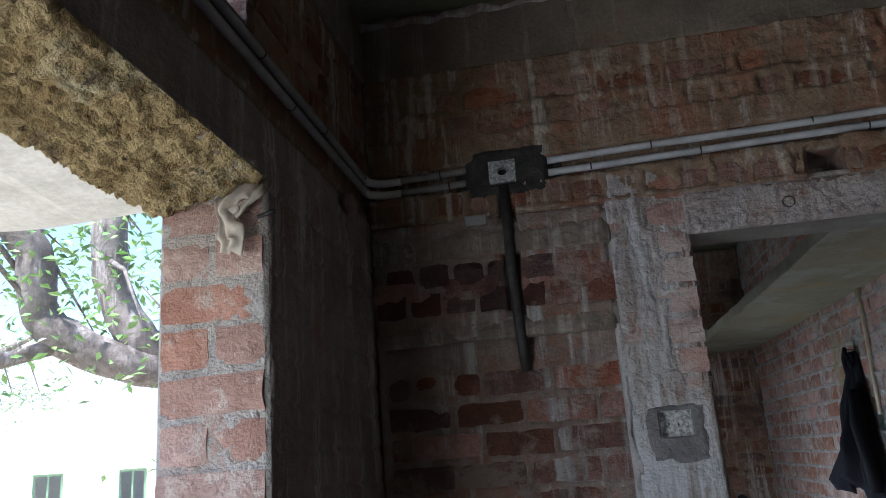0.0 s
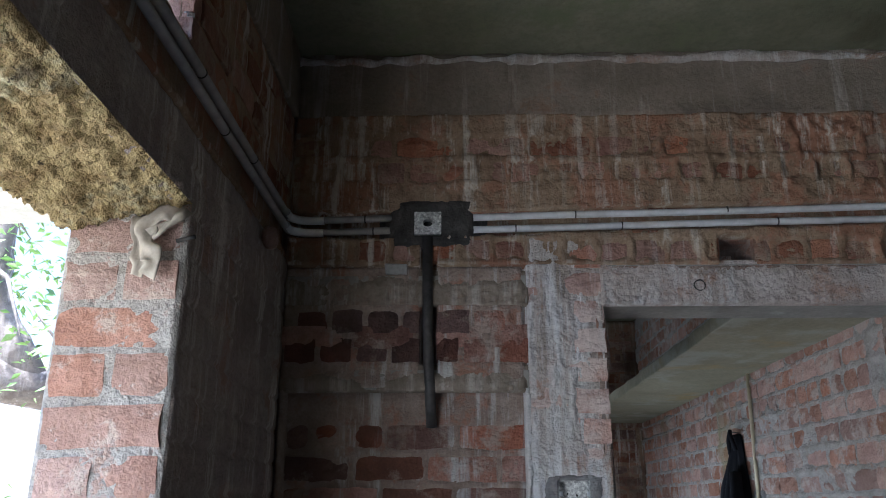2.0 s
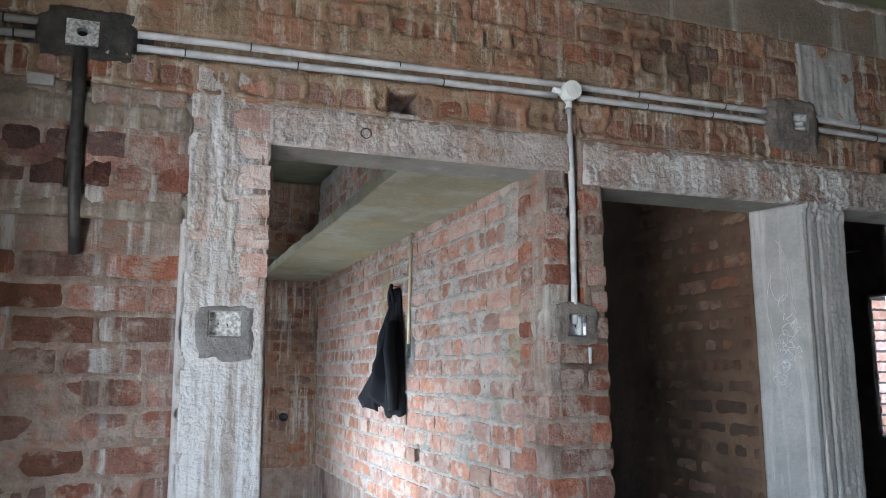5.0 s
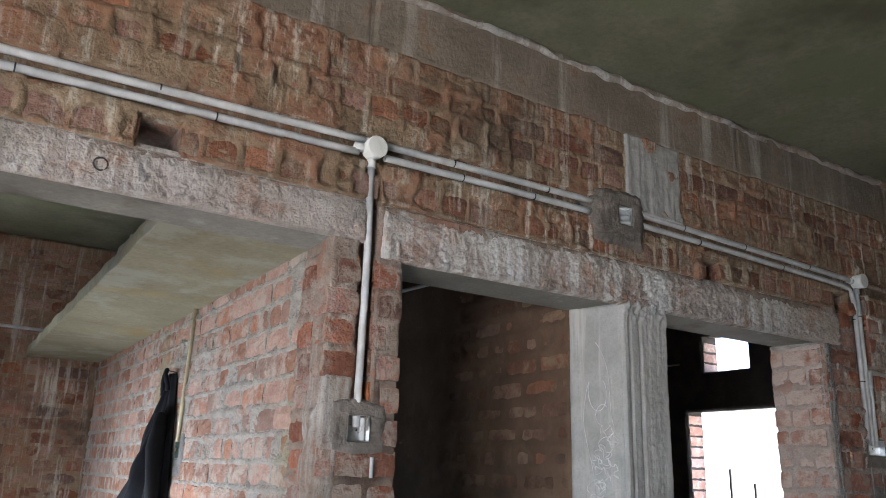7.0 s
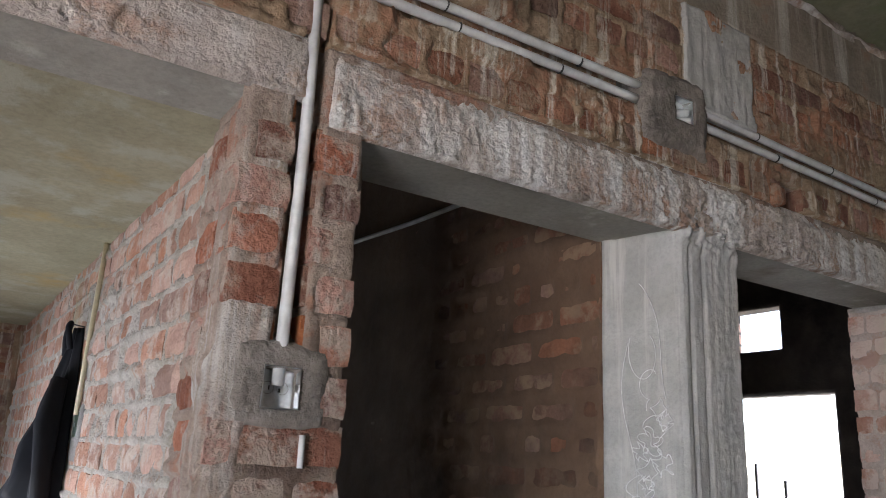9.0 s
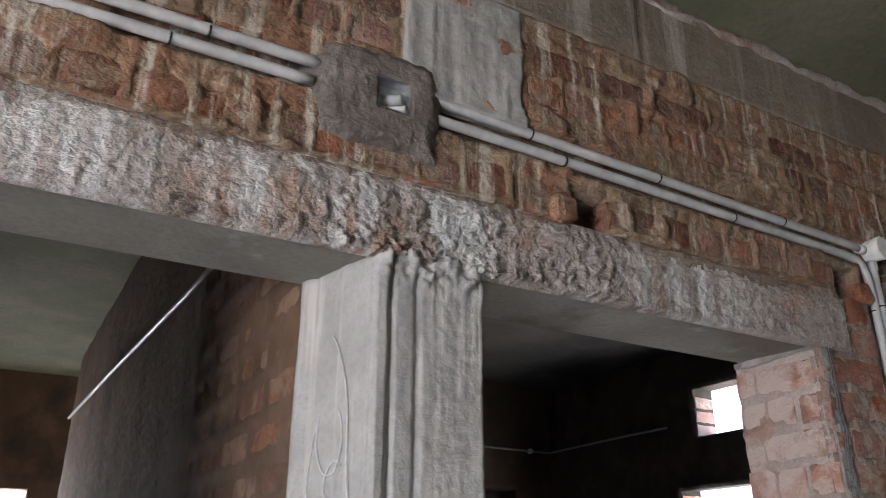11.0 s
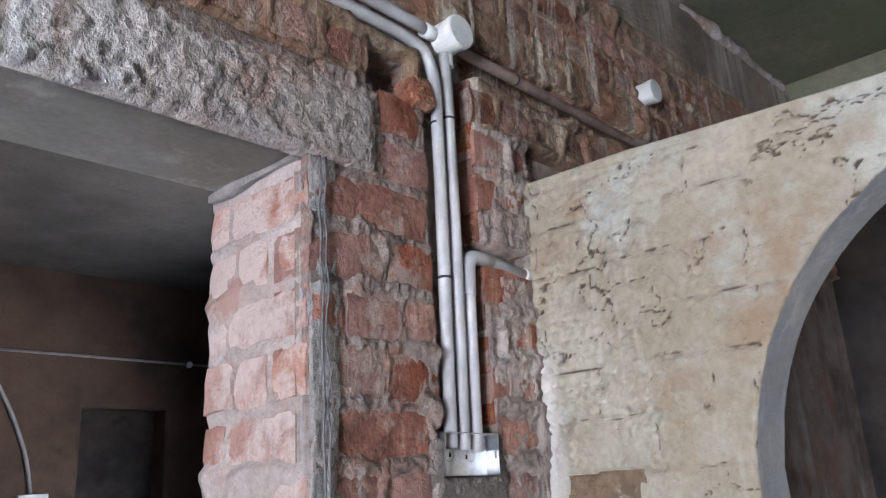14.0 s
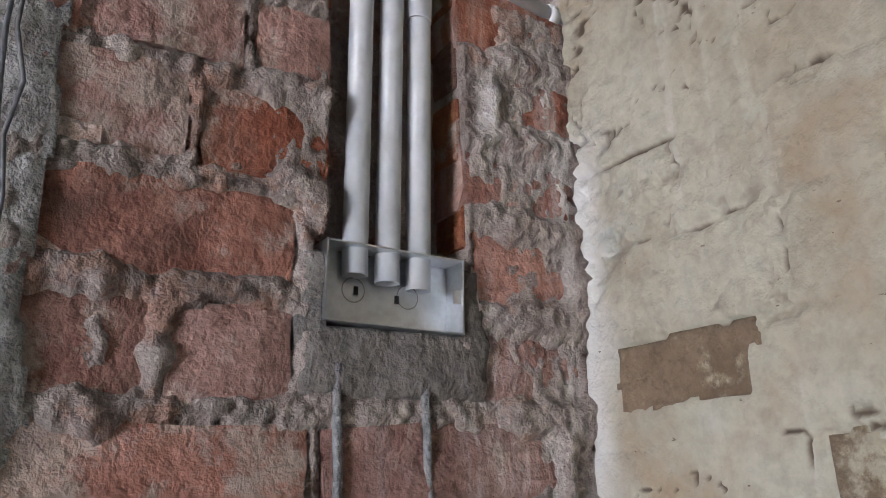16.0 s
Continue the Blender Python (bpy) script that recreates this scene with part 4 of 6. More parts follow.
def partition():
    top = structure(empty("wall_partition"), "cream lime-washed partition wall with a round arch, top open")
    cy, r, cz = ARC
    high, y_far, y_near = 2.225, WALL - 0.005, -0.3
    P = Face((PART, 0, 0), (0, -1, 0))
    res = 0.005
    nu, nv = round((y_far - y_near) / res), round((high - 0.6) / res)
    us, vs = np.linspace(-y_far, -y_near, nu + 1), np.linspace(0.6, high, nv + 1)
    uu, vv = np.meshgrid(us, vs, indexing="ij")
    # the sheet's points inside the arch are drawn onto its rim
    du, dv = uu + cy, np.maximum(vv - cz, 0)
    dist = np.sqrt(du ** 2 + dv ** 2)
    inside = dist < r
    near_rim = inside & (dist > r - 0.0082)
    scale = np.where(near_rim, r / np.maximum(dist, 1e-6), 1)
    ku, kv = -cy + du * scale, np.where(vv > cz, cz + dv * scale, vv)
    # faint block courses: joints that crack and chip here and there
    wv = vv + 0.022 * fbm(uu, vv, 9, 4, 9)
    row = np.floor((wv - 1.612) / 0.0985)
    joint = np.abs(((wv - 1.612) / 0.0985 + 0.5) % 1 - 0.5) * 0.0985
    perp = np.abs(((uu + 0.035 * fbm(uu, vv, 11, 4, 8) + 0.11 * (row % 2)) / 0.23 + 0.5) % 1 - 0.5) * 0.23
    seam = np.minimum(joint, perp)
    broken = np.clip((fbm(uu, vv, 3.2, 3, 5) + 0.02) / 0.12, 0, 1)
    zone = np.clip((fbm(uu, vv, 6, 3, 3) + 0.03) / 0.06, 0, 1)
    vein = np.abs(fbm(uu + 0.02 * fbm(uu, vv, 30, 2, 1), vv * 1.5, 6.5, 5, 7))
    crack = np.maximum(np.clip(1 - seam / 0.0032, 0, 1) * zone * np.clip((fbm(uu, vv, 22, 2, 2) + 0.06) / 0.06, 0, 1), np.clip(1 - vein / 0.016, 0, 1) * np.clip((fbm(uu, vv, 4.5, 3, 6) + 0.02) / 0.05, 0, 1))
    flake = np.clip((fbm(uu, vv * 1.6, 34, 4, 6) - 0.09) / 0.05, 0, 1)
    chips = flake * np.clip(np.exp(-(seam / 0.020) ** 2) * 1.2 * zone + 0.7 * broken - 0.4, 0, 1)
    hh = 0.004 + 0.012 * fbm(uu, vv, 5, 4, 1) + 0.004 * fbm(uu, vv, 40, 2, 2) + 0.010 * broken * fbm(uu, vv, 90, 3, 4) - 0.009 * crack - 0.006 * chips - 0.003 * np.exp(-(joint / 0.006) ** 2)
    hh = np.where(near_rim, -0.004, hh)
    for a, b, c, d in ((-2.50, -2.345, 1.545, 1.612), (-2.29, -2.10, 1.43, 1.51)):
        e = np.minimum(np.minimum(uu - a, b - uu), np.minimum(vv - c, d - vv)) + 0.012 * fbm(uu, vv, 25, 3, 2)
        hh = hh - 0.012 * np.clip(e / 0.008, 0, 1)
    kv = kv - FALL * (uu + y_far) * np.clip((vv - 2.12) / 0.09, 0, 1)
    pts = np.array(P.o) + ku[..., None] * np.array(P.u) + kv[..., None] * np.array(P.v) + hh[..., None] * np.array(P.n)
    keep_v = ~inside | near_rim
    idx = np.arange(uu.size).reshape(uu.shape)
    ok = keep_v[:-1, :-1] & keep_v[1:, :-1] & keep_v[1:, 1:] & keep_v[:-1, 1:]
    quads = np.stack([idx[:-1, :-1], idx[1:, :-1], idx[1:, 1:], idx[:-1, 1:]], -1)[ok]
    used = np.unique(quads)
    remap = np.full(uu.size, -1)
    remap[used] = np.arange(len(used))
    face_ob = mesh_ob("plaster_face", pts.reshape(-1, 3)[used].tolist(), remap[quads].tolist(), M_CREAM, top, True)
    # Chips show a darker under-layer; in the cracks the dark paints in shade.
    crack_shade = face_ob.data.attributes.new("chip", "FLOAT", "POINT")
    crack_shade.data.foreach_set("value", np.maximum(crack * 0.85, chips * 0.36).reshape(-1)[used].astype(np.float32))
    lime_wash = face_ob.data.attributes.new("lime", "FLOAT", "POINT")
    edge_u = uu + y_far + 0.05 * fbm(uu, vv, 9, 3, 2)
    washed = np.exp(-(edge_u / 0.065) ** 2) * np.clip((2.02 - vv) / 0.08, 0, 1) * (0.6 + 1.6 * fbm(uu, vv * 0.6, 9, 3, 4))
    lime_wash.data.foreach_set("value", np.clip(washed, 0, 0.95).reshape(-1)[used].astype(np.float32))
    for k, (a, b, c, d) in enumerate(((-2.505, -2.338, 1.543, 1.612), (-2.29, -2.08, 1.425, 1.515))):
        def bare(u, v, a=a, b=b, c=c, d=d, k=k):
            e = np.minimum(np.minimum(u - a, b - u), np.minimum(v - c, d - v)) + 0.02 * fbm(u, v, 22, 4, k)
            return np.where(e > 0, 0.003 + 0.006 * fbm(u, v, 40, 3, 2), -0.03)
        relief("bare_brick", P, a - 0.015, b + 0.015, c - 0.015, d + 0.015, 0.005, bare, M_BARE, (), top)
    # back, top and the arch's reveal
    n = 40
    arc = [(cy + r * math.cos(math.pi * k / n), cz + r * math.sin(math.pi * k / n)) for k in range(n + 1)]
    rim = [(cy + r, 0.0)] + arc + [(cy - r, 0.0)]
    verts, faces = [], []
    for (y, z) in rim:
        e = 0.006 * noise.noise(Vector((y * 14, z * 14, 0)))
        verts += [(PART - 0.001, y + e, z + e), (PART + PT * 0.5, y + e * 2 - 0.002, z + e), (PART + PT, y - e, z + e)]
    for k in range(len(rim) - 1):
        for s in range(2):
            faces.append([3 * k + s, 3 * k + s + 1, 3 * k + s + 4, 3 * k + s + 3])
    mesh_ob("arch_reveal", verts, faces, M_COLUMN, top, True)
    verts, faces = [], []
    outer = [(y_far, 0.0), (y_far, high)] + [(y_far + (y_near - y_far) * k / (n - 2), high) for k in range(1, n - 1)] + [(y_near, high), (y_near, 0.0)]
    outer = [(p, q - FALL * (y_far - p) if q > 1 else q) for p, q in outer]
    outer = [outer[min(k, len(outer) - 1)] for k in range(len(rim))]
    for (y, z), (p, q) in zip(rim, outer):
        verts += [(PART + PT, y, z), (PART + PT, p, q)]
    for k in range(len(rim) - 1):
        faces.append([2 * k, 2 * k + 1, 2 * k + 3, 2 * k + 2])
    mesh_ob("back_face", verts, faces, M_BROWN, top)
    cope = block("coping", (PART - 0.004, y_near, high - 0.012), (PART + PT, y_far, high + 0.006), M_CREAM, 0.005, top, cut=10, rough=0.012)
    for v in cope.data.vertices:
        v.co.z -= FALL * (y_far - v.co.y)
    block("foot", (PART + 0.003, cy + r, 0), (PART + PT - 0.003, y_far, 0.62), M_CREAM, 0.003, top)
    return top


partition()

# store room behind the first opening
wall_store = structure(empty("wall_store"), "red brick wall with pale mortar, lit from a side window")
BH = [(-4.29, -4.20, 0.92, 1.02), (-5.30, -5.235, 1.02, 1.10)]
body("core", STORE, -7.0, -2.78, 0, CEIL, 0.03, 0.20, M_MORTAR, BH, wall_store)
SBOX = (-4.402, -4.318, 1.498, 1.602)
store_places = course_bricks(STORE, -7.0, -2.78, 0.61, 3.14, 0.0985, BH + [SBOX], rnd)
relief("mortar", STORE, -7.0, -2.77, 0.6, CEIL, 0.012, lambda u, v: 0.002 + 0.006 * fbm(u, v, 7, 3, 1) + 0.007 * fbm(u, v, 38, 2, 2) - 0.013 * bed(store_places, u, v, joint=0.012, wander=0.012, soft=0.006) + smeared(u, v, 4.5, 8, 0.10, 0.014), M_STORE_MORTAR, BH + [SBOX], wall_store)
lay_bricks(wall_store, STORE, store_places, M_STORE_BRICK, 0.004, joint=0.012, near=-3.6, most=300, seed=15)
STORE_LEFT = Face((0.30, 0, 0), (0, 1, 0))
# Unseen wall added close in, so its low opening grades light up the brick.
structure(body("wall_store_side", STORE_LEFT, 2.79, 7.0, 0, CEIL, 0.0, 0.12, M_STORE_MORTAR, [(3.95, 5.55, 0.35, 1.1), (5.2, 6.3, 2.48, 2.88)]), "added unseen side wall of the store room with light openings")
STORE_BACK = Face((0, 7.0, 0), (1, 0, 0))
wall_store_back = structure(empty("wall_store_back"), "smeared brick wall at the back of the store room")
PH = [(1.26, 1.36, 0.98, 1.08)]
body("core", STORE_BACK, SIDE, 1.74, 0, CEIL, 0.03, 0.2, M_MORTAR, (), wall_store_back)
relief("mortar", STORE_BACK, SIDE, 1.62, 0.6, CEIL, 0.02, lambda u, v: -0.002 + 0.014 * fbm(u, v, 7, 3, 1), M_MORTAR_HIGH, PH, wall_store_back)
lay_bricks(wall_store_back, STORE_BACK, course_bricks(STORE_BACK, SIDE, 1.58, 0.61, 3.14, 0.0985, PH, rnd), M_BRICK_HIGH, 0.003, near=1.2, most=80, seed=16)
shelf_bm = bmesh.new()
box_bm(shelf_bm, (1.07, 2.79, 2.235), (1.615, 6.99, 2.30), 0.004, 1)
bmesh.ops.subdivide_edges(shelf_bm, edges=[e for e in shelf_bm.edges if e.calc_length() > 0.3], cuts=30, use_grid_fill=True)
for v in shelf_bm.verts:
    if v.co.x < 1.09:
        v.co.x += 0.014 * noise.noise(Vector((0, v.co.y * 7, v.co.z * 9)))
shelf = structure(bm_ob("loft_shelf", shelf_bm, surface("ochre_stained_slab", (0.25, 0.23, 0.155), (0.34, 0.315, 0.22), 2.5, dirt=((0.36, 0.255, 0.10), 0.26, 1.8), smear=((0.35, 0.345, 0.28), 0.3, 2), bump=0.3, grain=50)), "cast concrete loft shelf with a ragged front edge", "shelf")

# room behind the second opening
PASS = Face((2.735, 0, 0), (0, -1, 0))
wall_pass = structure(empty("wall_passage"), "dark brown brick wall with a ragged end")
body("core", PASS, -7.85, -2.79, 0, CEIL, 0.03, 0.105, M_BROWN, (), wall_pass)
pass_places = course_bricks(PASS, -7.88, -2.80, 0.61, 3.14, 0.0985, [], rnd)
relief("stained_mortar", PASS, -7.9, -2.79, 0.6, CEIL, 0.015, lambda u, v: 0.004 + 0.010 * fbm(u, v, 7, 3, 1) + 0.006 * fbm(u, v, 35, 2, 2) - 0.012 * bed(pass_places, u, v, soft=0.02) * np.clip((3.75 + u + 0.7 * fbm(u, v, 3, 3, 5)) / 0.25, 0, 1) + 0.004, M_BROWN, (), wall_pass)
M_PASS_BRICK = surface("dark_brown_brick", (0.16, 0.08, 0.052), (0.25, 0.13, 0.088), 9, tint=0.2, smear=((0.26, 0.18, 0.12), 0.5, 5), dirt=((0.06, 0.04, 0.03), 0.45, 1.2), bump=0.5, grain=60, lumps=2)
lay_bricks(wall_pass, PASS, pass_places, M_PASS_BRICK, 0.0, near=-3.2, most=110, seed=17)
ragged = random.Random(19)
for c in range(25):
    z = 0.66 + 0.0985 * c
    block("brick", (2.738 + ragged.uniform(0, 0.006), 7.80, z), (2.838, 7.90 + ragged.uniform(0.0, 0.13) * (1 - 0.5 * (c % 2)), z + 0.084), M_PASS_BRICK, 0.006, wall_pass)
PASS_W = Face((1.775, 0, 0), (0, 1, 0))
structure(body("wall_passage_side", PASS_W, 2.785, 8.7, 0, CEIL, 0.0, 0.02, M_BROWN), "dark brown wall of the passage")
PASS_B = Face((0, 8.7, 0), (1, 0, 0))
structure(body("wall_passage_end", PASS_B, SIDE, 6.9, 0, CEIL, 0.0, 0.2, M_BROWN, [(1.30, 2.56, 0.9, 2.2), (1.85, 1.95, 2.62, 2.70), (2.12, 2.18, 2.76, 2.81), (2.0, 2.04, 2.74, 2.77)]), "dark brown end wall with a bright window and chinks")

# room behind the third opening, in near-black and dark brown
BLACK_END = Face((6.6, 0, 0), (0, -1, 0))
wall_black = structure(empty("wall_black"), "black brick wall with a small vent and a window")
SV = [(-5.24, -4.735, 2.46, 2.81), (-5.46, -4.345, 0.8, 2.11)]
body("core", BLACK_END, -7.1, -2.78, 0, CEIL, 0.02, 0.22, M_BLACK, SV, wall_black)
relief("black_face", BLACK_END, -7.1, -2.78, 0.6, CEIL, 0.02, lambda u, v: 0.002 + 0.018 * fbm(u, v, 9, 3, 1), M_BLACK, SV, wall_black, tuck=0.022)
for (a, b, c, d), s in zip(SV, (18, 19)):
    F = Face((0, -a, 0), (1, 0, 0))
    lay_bricks(wall_black, F, [(6.72, c + 0.0985 * (k + 0.5), 0.2) for k in range(int((d - c) / 0.0985))], M_CLEAN_BRICK, 0.01, most=14, seed=s)
DARK_BACK = Face((0, 6.95, 0), (1, 0, 0))
wall_dark_back = structure(empty("wall_dark_back"), "dark brown back wall with a dark doorway")
body("core", DARK_BACK, 2.81, 6.62, 0, CEIL, 0.02, 0.2, M_BROWN_BACK, [(5.62, 6.22, -1, 2.22)], wall_dark_back)
relief("stained_face", DARK_BACK, 2.81, 6.62, 0.6, CEIL, 0.02, lambda u, v: 0.002 + 0.014 * fbm(u, v, 8, 3, 1), M_BROWN_BACK, [(5.62, 6.22, -1, 2.22)], wall_dark_back, tuck=0.022)
# Black panel added close behind the doorway to keep it dark.
block("doorway_dark_panel", (5.5, 7.16, 0), (6.35, 7.22, 2.4), M_BLACK, 0.004, wall_dark_back)
structure(body("wall_dark_side", Face((2.83, 0, 0), (0, 1, 0)), 2.9, 7.85, 0, CEIL, 0.0, 0.02, M_BLACK), "black side wall")
# Extra dark grey sheet hung under the slab in this room.
structure(block("ceiling_dark", (2.84, 2.79, CEIL - 0.03), (6.61, 6.95, CEIL - 0.006), M_GREY_CEIL, 0.003), "dark grey slab ceiling", "ceiling")
for k, y in enumerate((4.6, 4.85, 5.1)):
    bar = block("iron_bar", (6.72, y, 0.8), (6.74, y + 0.02, 1.35 + 0.12 * k), M_IRON, 0.003)
    tagged(bar, "short black iron bar standing in the window opening", "iron bar", "bars in the sooty window")


# ---- conduits ----
R = 0.0125
PY = WALL + 0.004


def pipe(points, label, mat=M_PIPE, radius=R, group="conduits on the brick wall", corner=0.05, straps=()):
    """A plastic conduit with its wire straps."""
    ob = tube("conduit_pipe", rounded(points, corner, 7) if len(points) > 2 else points, radius, mat)
    tagged(ob, label, "pipe", group)
    for p, d in straps:
        d = Vector(d).normalized()
        s = tube("strap", [Vector(p) - d * 0.0022, Vector(p) + d * 0.0022], radius * 1.12, M_STRAP, segs=12, hollow=False)
        hang(s, ob)
    return ob


def sag(x0, x1, z0, z1, n=14, amp=0.003, y=PY, seed=0):
    """A nearly straight run along the wall that wavers a little."""
    out = []
    for k in range(n + 1):
        t = k / n
        x = x0 + (x1 - x0) * t
        out.append((x, y + 0.002 * noise.noise(Vector((x * 2, seed, 3))), z0 + (z1 - z0) * t + amp * noise.noise(Vector((x * 1.6, seed, 0)))))
    return out


X = (1, 0, 0)
HI, LO = 2.512, 2.466
pipe([(SIDE + 0.012, -0.6, HI - 0.02), (SIDE + 0.012, WALL - 0.05, HI - 0.02), (SIDE + 0.05, PY, HI - 0.012), (-0.36, PY, HI - 0.008), (-0.225, PY, HI - 0.004)], "dark grey conduit that turns the room's corner", M_PIPE_GREY, corner=0.06, straps=[((SIDE + 0.012, 1.55, HI - 0.02), (0, 1, 0)), ((SIDE + 0.012, 2.02, HI - 0.02), (0, 1, 0)), ((-0.32, PY, HI - 0.008), X)])
pipe([(SIDE + 0.012, -0.6, LO - 0.02), (SIDE + 0.012, WALL - 0.04, LO - 0.02), (SIDE + 0.05, PY, LO - 0.012), (-0.36, PY, LO - 0.008), (-0.23, PY, LO - 0.004)], "dark grey conduit that turns the room's corner", M_PIPE_GREY, corner=0.06, straps=[((SIDE + 0.012, 1.75, LO - 0.02), (0, 1, 0)), ((-0.29, PY, LO - 0.006), X)])
for z in (HI - 0.012, LO - 0.012):
    c = tube("conduit_coupler", rounded([(SIDE + 0.014, WALL - 0.10, z - 0.006), (SIDE + 0.014, WALL - 0.045, z - 0.006), (SIDE + 0.052, PY, z), (-0.465, PY, z)], 0.06, 7), 0.0145, M_WHITE)
    tagged(c, "white plastic elbow coupler in the wall corner", "pipe", "elbow couplers in the corner")
pipe(sag(0.062, 1.62, 2.508, 2.542, seed=1), "pale grey plastic conduit with pinched end", straps=[((x, PY, 2.508 + 0.022 * x), X) for x in (0.42, 0.95)])
pipe(sag(0.062, 1.60, 2.463, 2.496, seed=2), "pale grey plastic conduit with pinched end", straps=[((x, PY, 2.463 + 0.021 * x), X) for x in (0.21, 0.58, 1.12)])
pipe(sag(1.62, 2.66, 2.542, 2.552, seed=3), "pale grey plastic conduit on the brick wall", straps=[((x, PY, 2.547), X) for x in (1.98, 2.42)])
pipe(sag(1.70, 2.64, 2.498, 2.506, seed=4), "pale grey plastic conduit on the brick wall", straps=[((x, PY, 2.502), X) for x in (2.02, 2.35)])
pipe(sag(2.90, 4.50, 2.552, 2.510, seed=5), "pale grey plastic conduit on the brick wall", straps=[((x, PY, 2.552 - 0.026 * (x - 2.9)), X) for x in (3.2, 3.62, 4.12)])
pipe(sag(2.90, 4.40, 2.506, 2.470, seed=6) + [(4.47, PY, 2.462), (4.492, PY - 0.004, 2.40), (4.494, PY, 2.16), (4.484, PY + 0.004, 1.668)], "pale grey conduit bent down to a metal box", straps=[((3.3, PY, 2.496), X), ((3.9, PY, 2.482), X), ((4.493, PY, 2.30), Z), ((4.49, PY, 1.98), Z)], corner=0.06)
pipe([(4.528, PY - 0.004, 2.47), (4.528, PY, 2.1), (4.518, PY + 0.004, 1.664)], "pale plastic conduit dropping into a metal box", straps=[((4.528, PY - 0.002, 2.32), Z)])
pipe([(4.765, PY + 0.004, 2.022), (4.60, PY, 2.036), (4.562, PY, 2.036), (4.558, PY, 1.99), (4.552, PY + 0.004, 1.66)], "pale plastic conduit with an elbow to the side", corner=0.045)
tagged(tube("conduit_coupler", [(4.738, PY + 0.003, 2.024), (4.752, PY + 0.004, 2.023)], 0.0145, M_WHITE), "white plastic collar on a conduit end", "pipe")
tagged(tube("conduit_coupler", rounded([(4.556, PY, 1.955), (4.560, PY, 2.036), (4.63, PY, 2.034)], 0.045, 7), 0.0145, M_PIPE), "white plastic elbow coupler", "pipe", "elbow couplers")
pipe([(4.56, PY + 0.004, 2.505), (4.95, PY + 0.006, 2.50), (5.30, PY, 2.492), (5.37, PY - 0.01, 2.50), (5.385, PY - 0.012, 2.62)], "mud-smeared brown conduit laid in a brick groove", M_PIPE_DIRT, corner=0.04, straps=[((4.78, PY + 0.005, 2.503), X)])
pipe([(1.650, PY, 2.47), (1.652, PY - 0.004, 2.1), (1.648, PY, 1.60)], "white plastic conduit down the brick pier", M_PIPE, corner=0.1)
pipe([(-0.098, PY - 0.018, 2.43), (-0.096, PY - 0.018, 2.1), (-0.088, PY - 0.016, 1.92), (-0.082, PY + 0.035, 1.79)], "black flexible conduit smeared with cement in a chase", plain("black_flexible_conduit", (0.05, 0.047, 0.045), 0.55, vary=0.5, scale=25, bump=0.4), radius=0.018, corner=0.1)


def round_box(name, x, z, r=0.036, depth=0.05, y=WALL, spouts=(), label="round white plastic junction box with a flat lid"):
    """A round surface box that stands out from the wall, with a lid and short spouts."""
    top = empty(name, (x, y, z))
    prof = [(0.0, r * 0.96), (0.006, r), (depth * 0.72, r), (depth * 0.73, r * 1.05), (depth * 0.95, r * 1.05), (depth, r * 0.97), (depth + 0.001, r * 0.5), (depth + 0.001, 0.0008)]
    n = 28
    verts = [(x + q * math.cos(2 * math.pi * k / n), y + 0.012 - d, z + q * math.sin(2 * math.pi * k / n)) for d, q in prof for k in range(n)]
    faces = [[a * n + k, a * n + (k + 1) % n, (a + 1) * n + (k + 1) % n, (a + 1) * n + k] for a in range(len(prof) - 1) for k in range(n)]
    faces.append([(len(prof) - 1) * n + k for k in range(n)])
    hang(mesh_ob("box", verts, faces, M_WHITE, smooth=False), top)
    for d in spouts:
        d = Vector(d)
        o = Vector((x, PY - 0.002, z))
        hang(tube("spout", [o + d * r * 0.9, o + d * (r + 0.028)], 0.0155, M_WHITE), top)
    return tagged(top, label, "junction box", "round plastic boxes on the wall")


round_box("junction_box", 1.648, 2.512, 0.036, 0.055, spouts=[(0, 0, -1), (-1, 0, 0)])
round_box("junction_box", 4.532, 2.505, 0.036, 0.06, spouts=[(0, 0, -1), (-1, 0, 0)])
round_box("junction_box", 5.39, 2.665, 0.034, 0.06, spouts=[(0, 0, -1)])


M_SPATTER = plain("cement_spattered_tin", (0.52, 0.52, 0.50), 0.6, 0.3, vary=0.6, scale=90, bump=0.4)


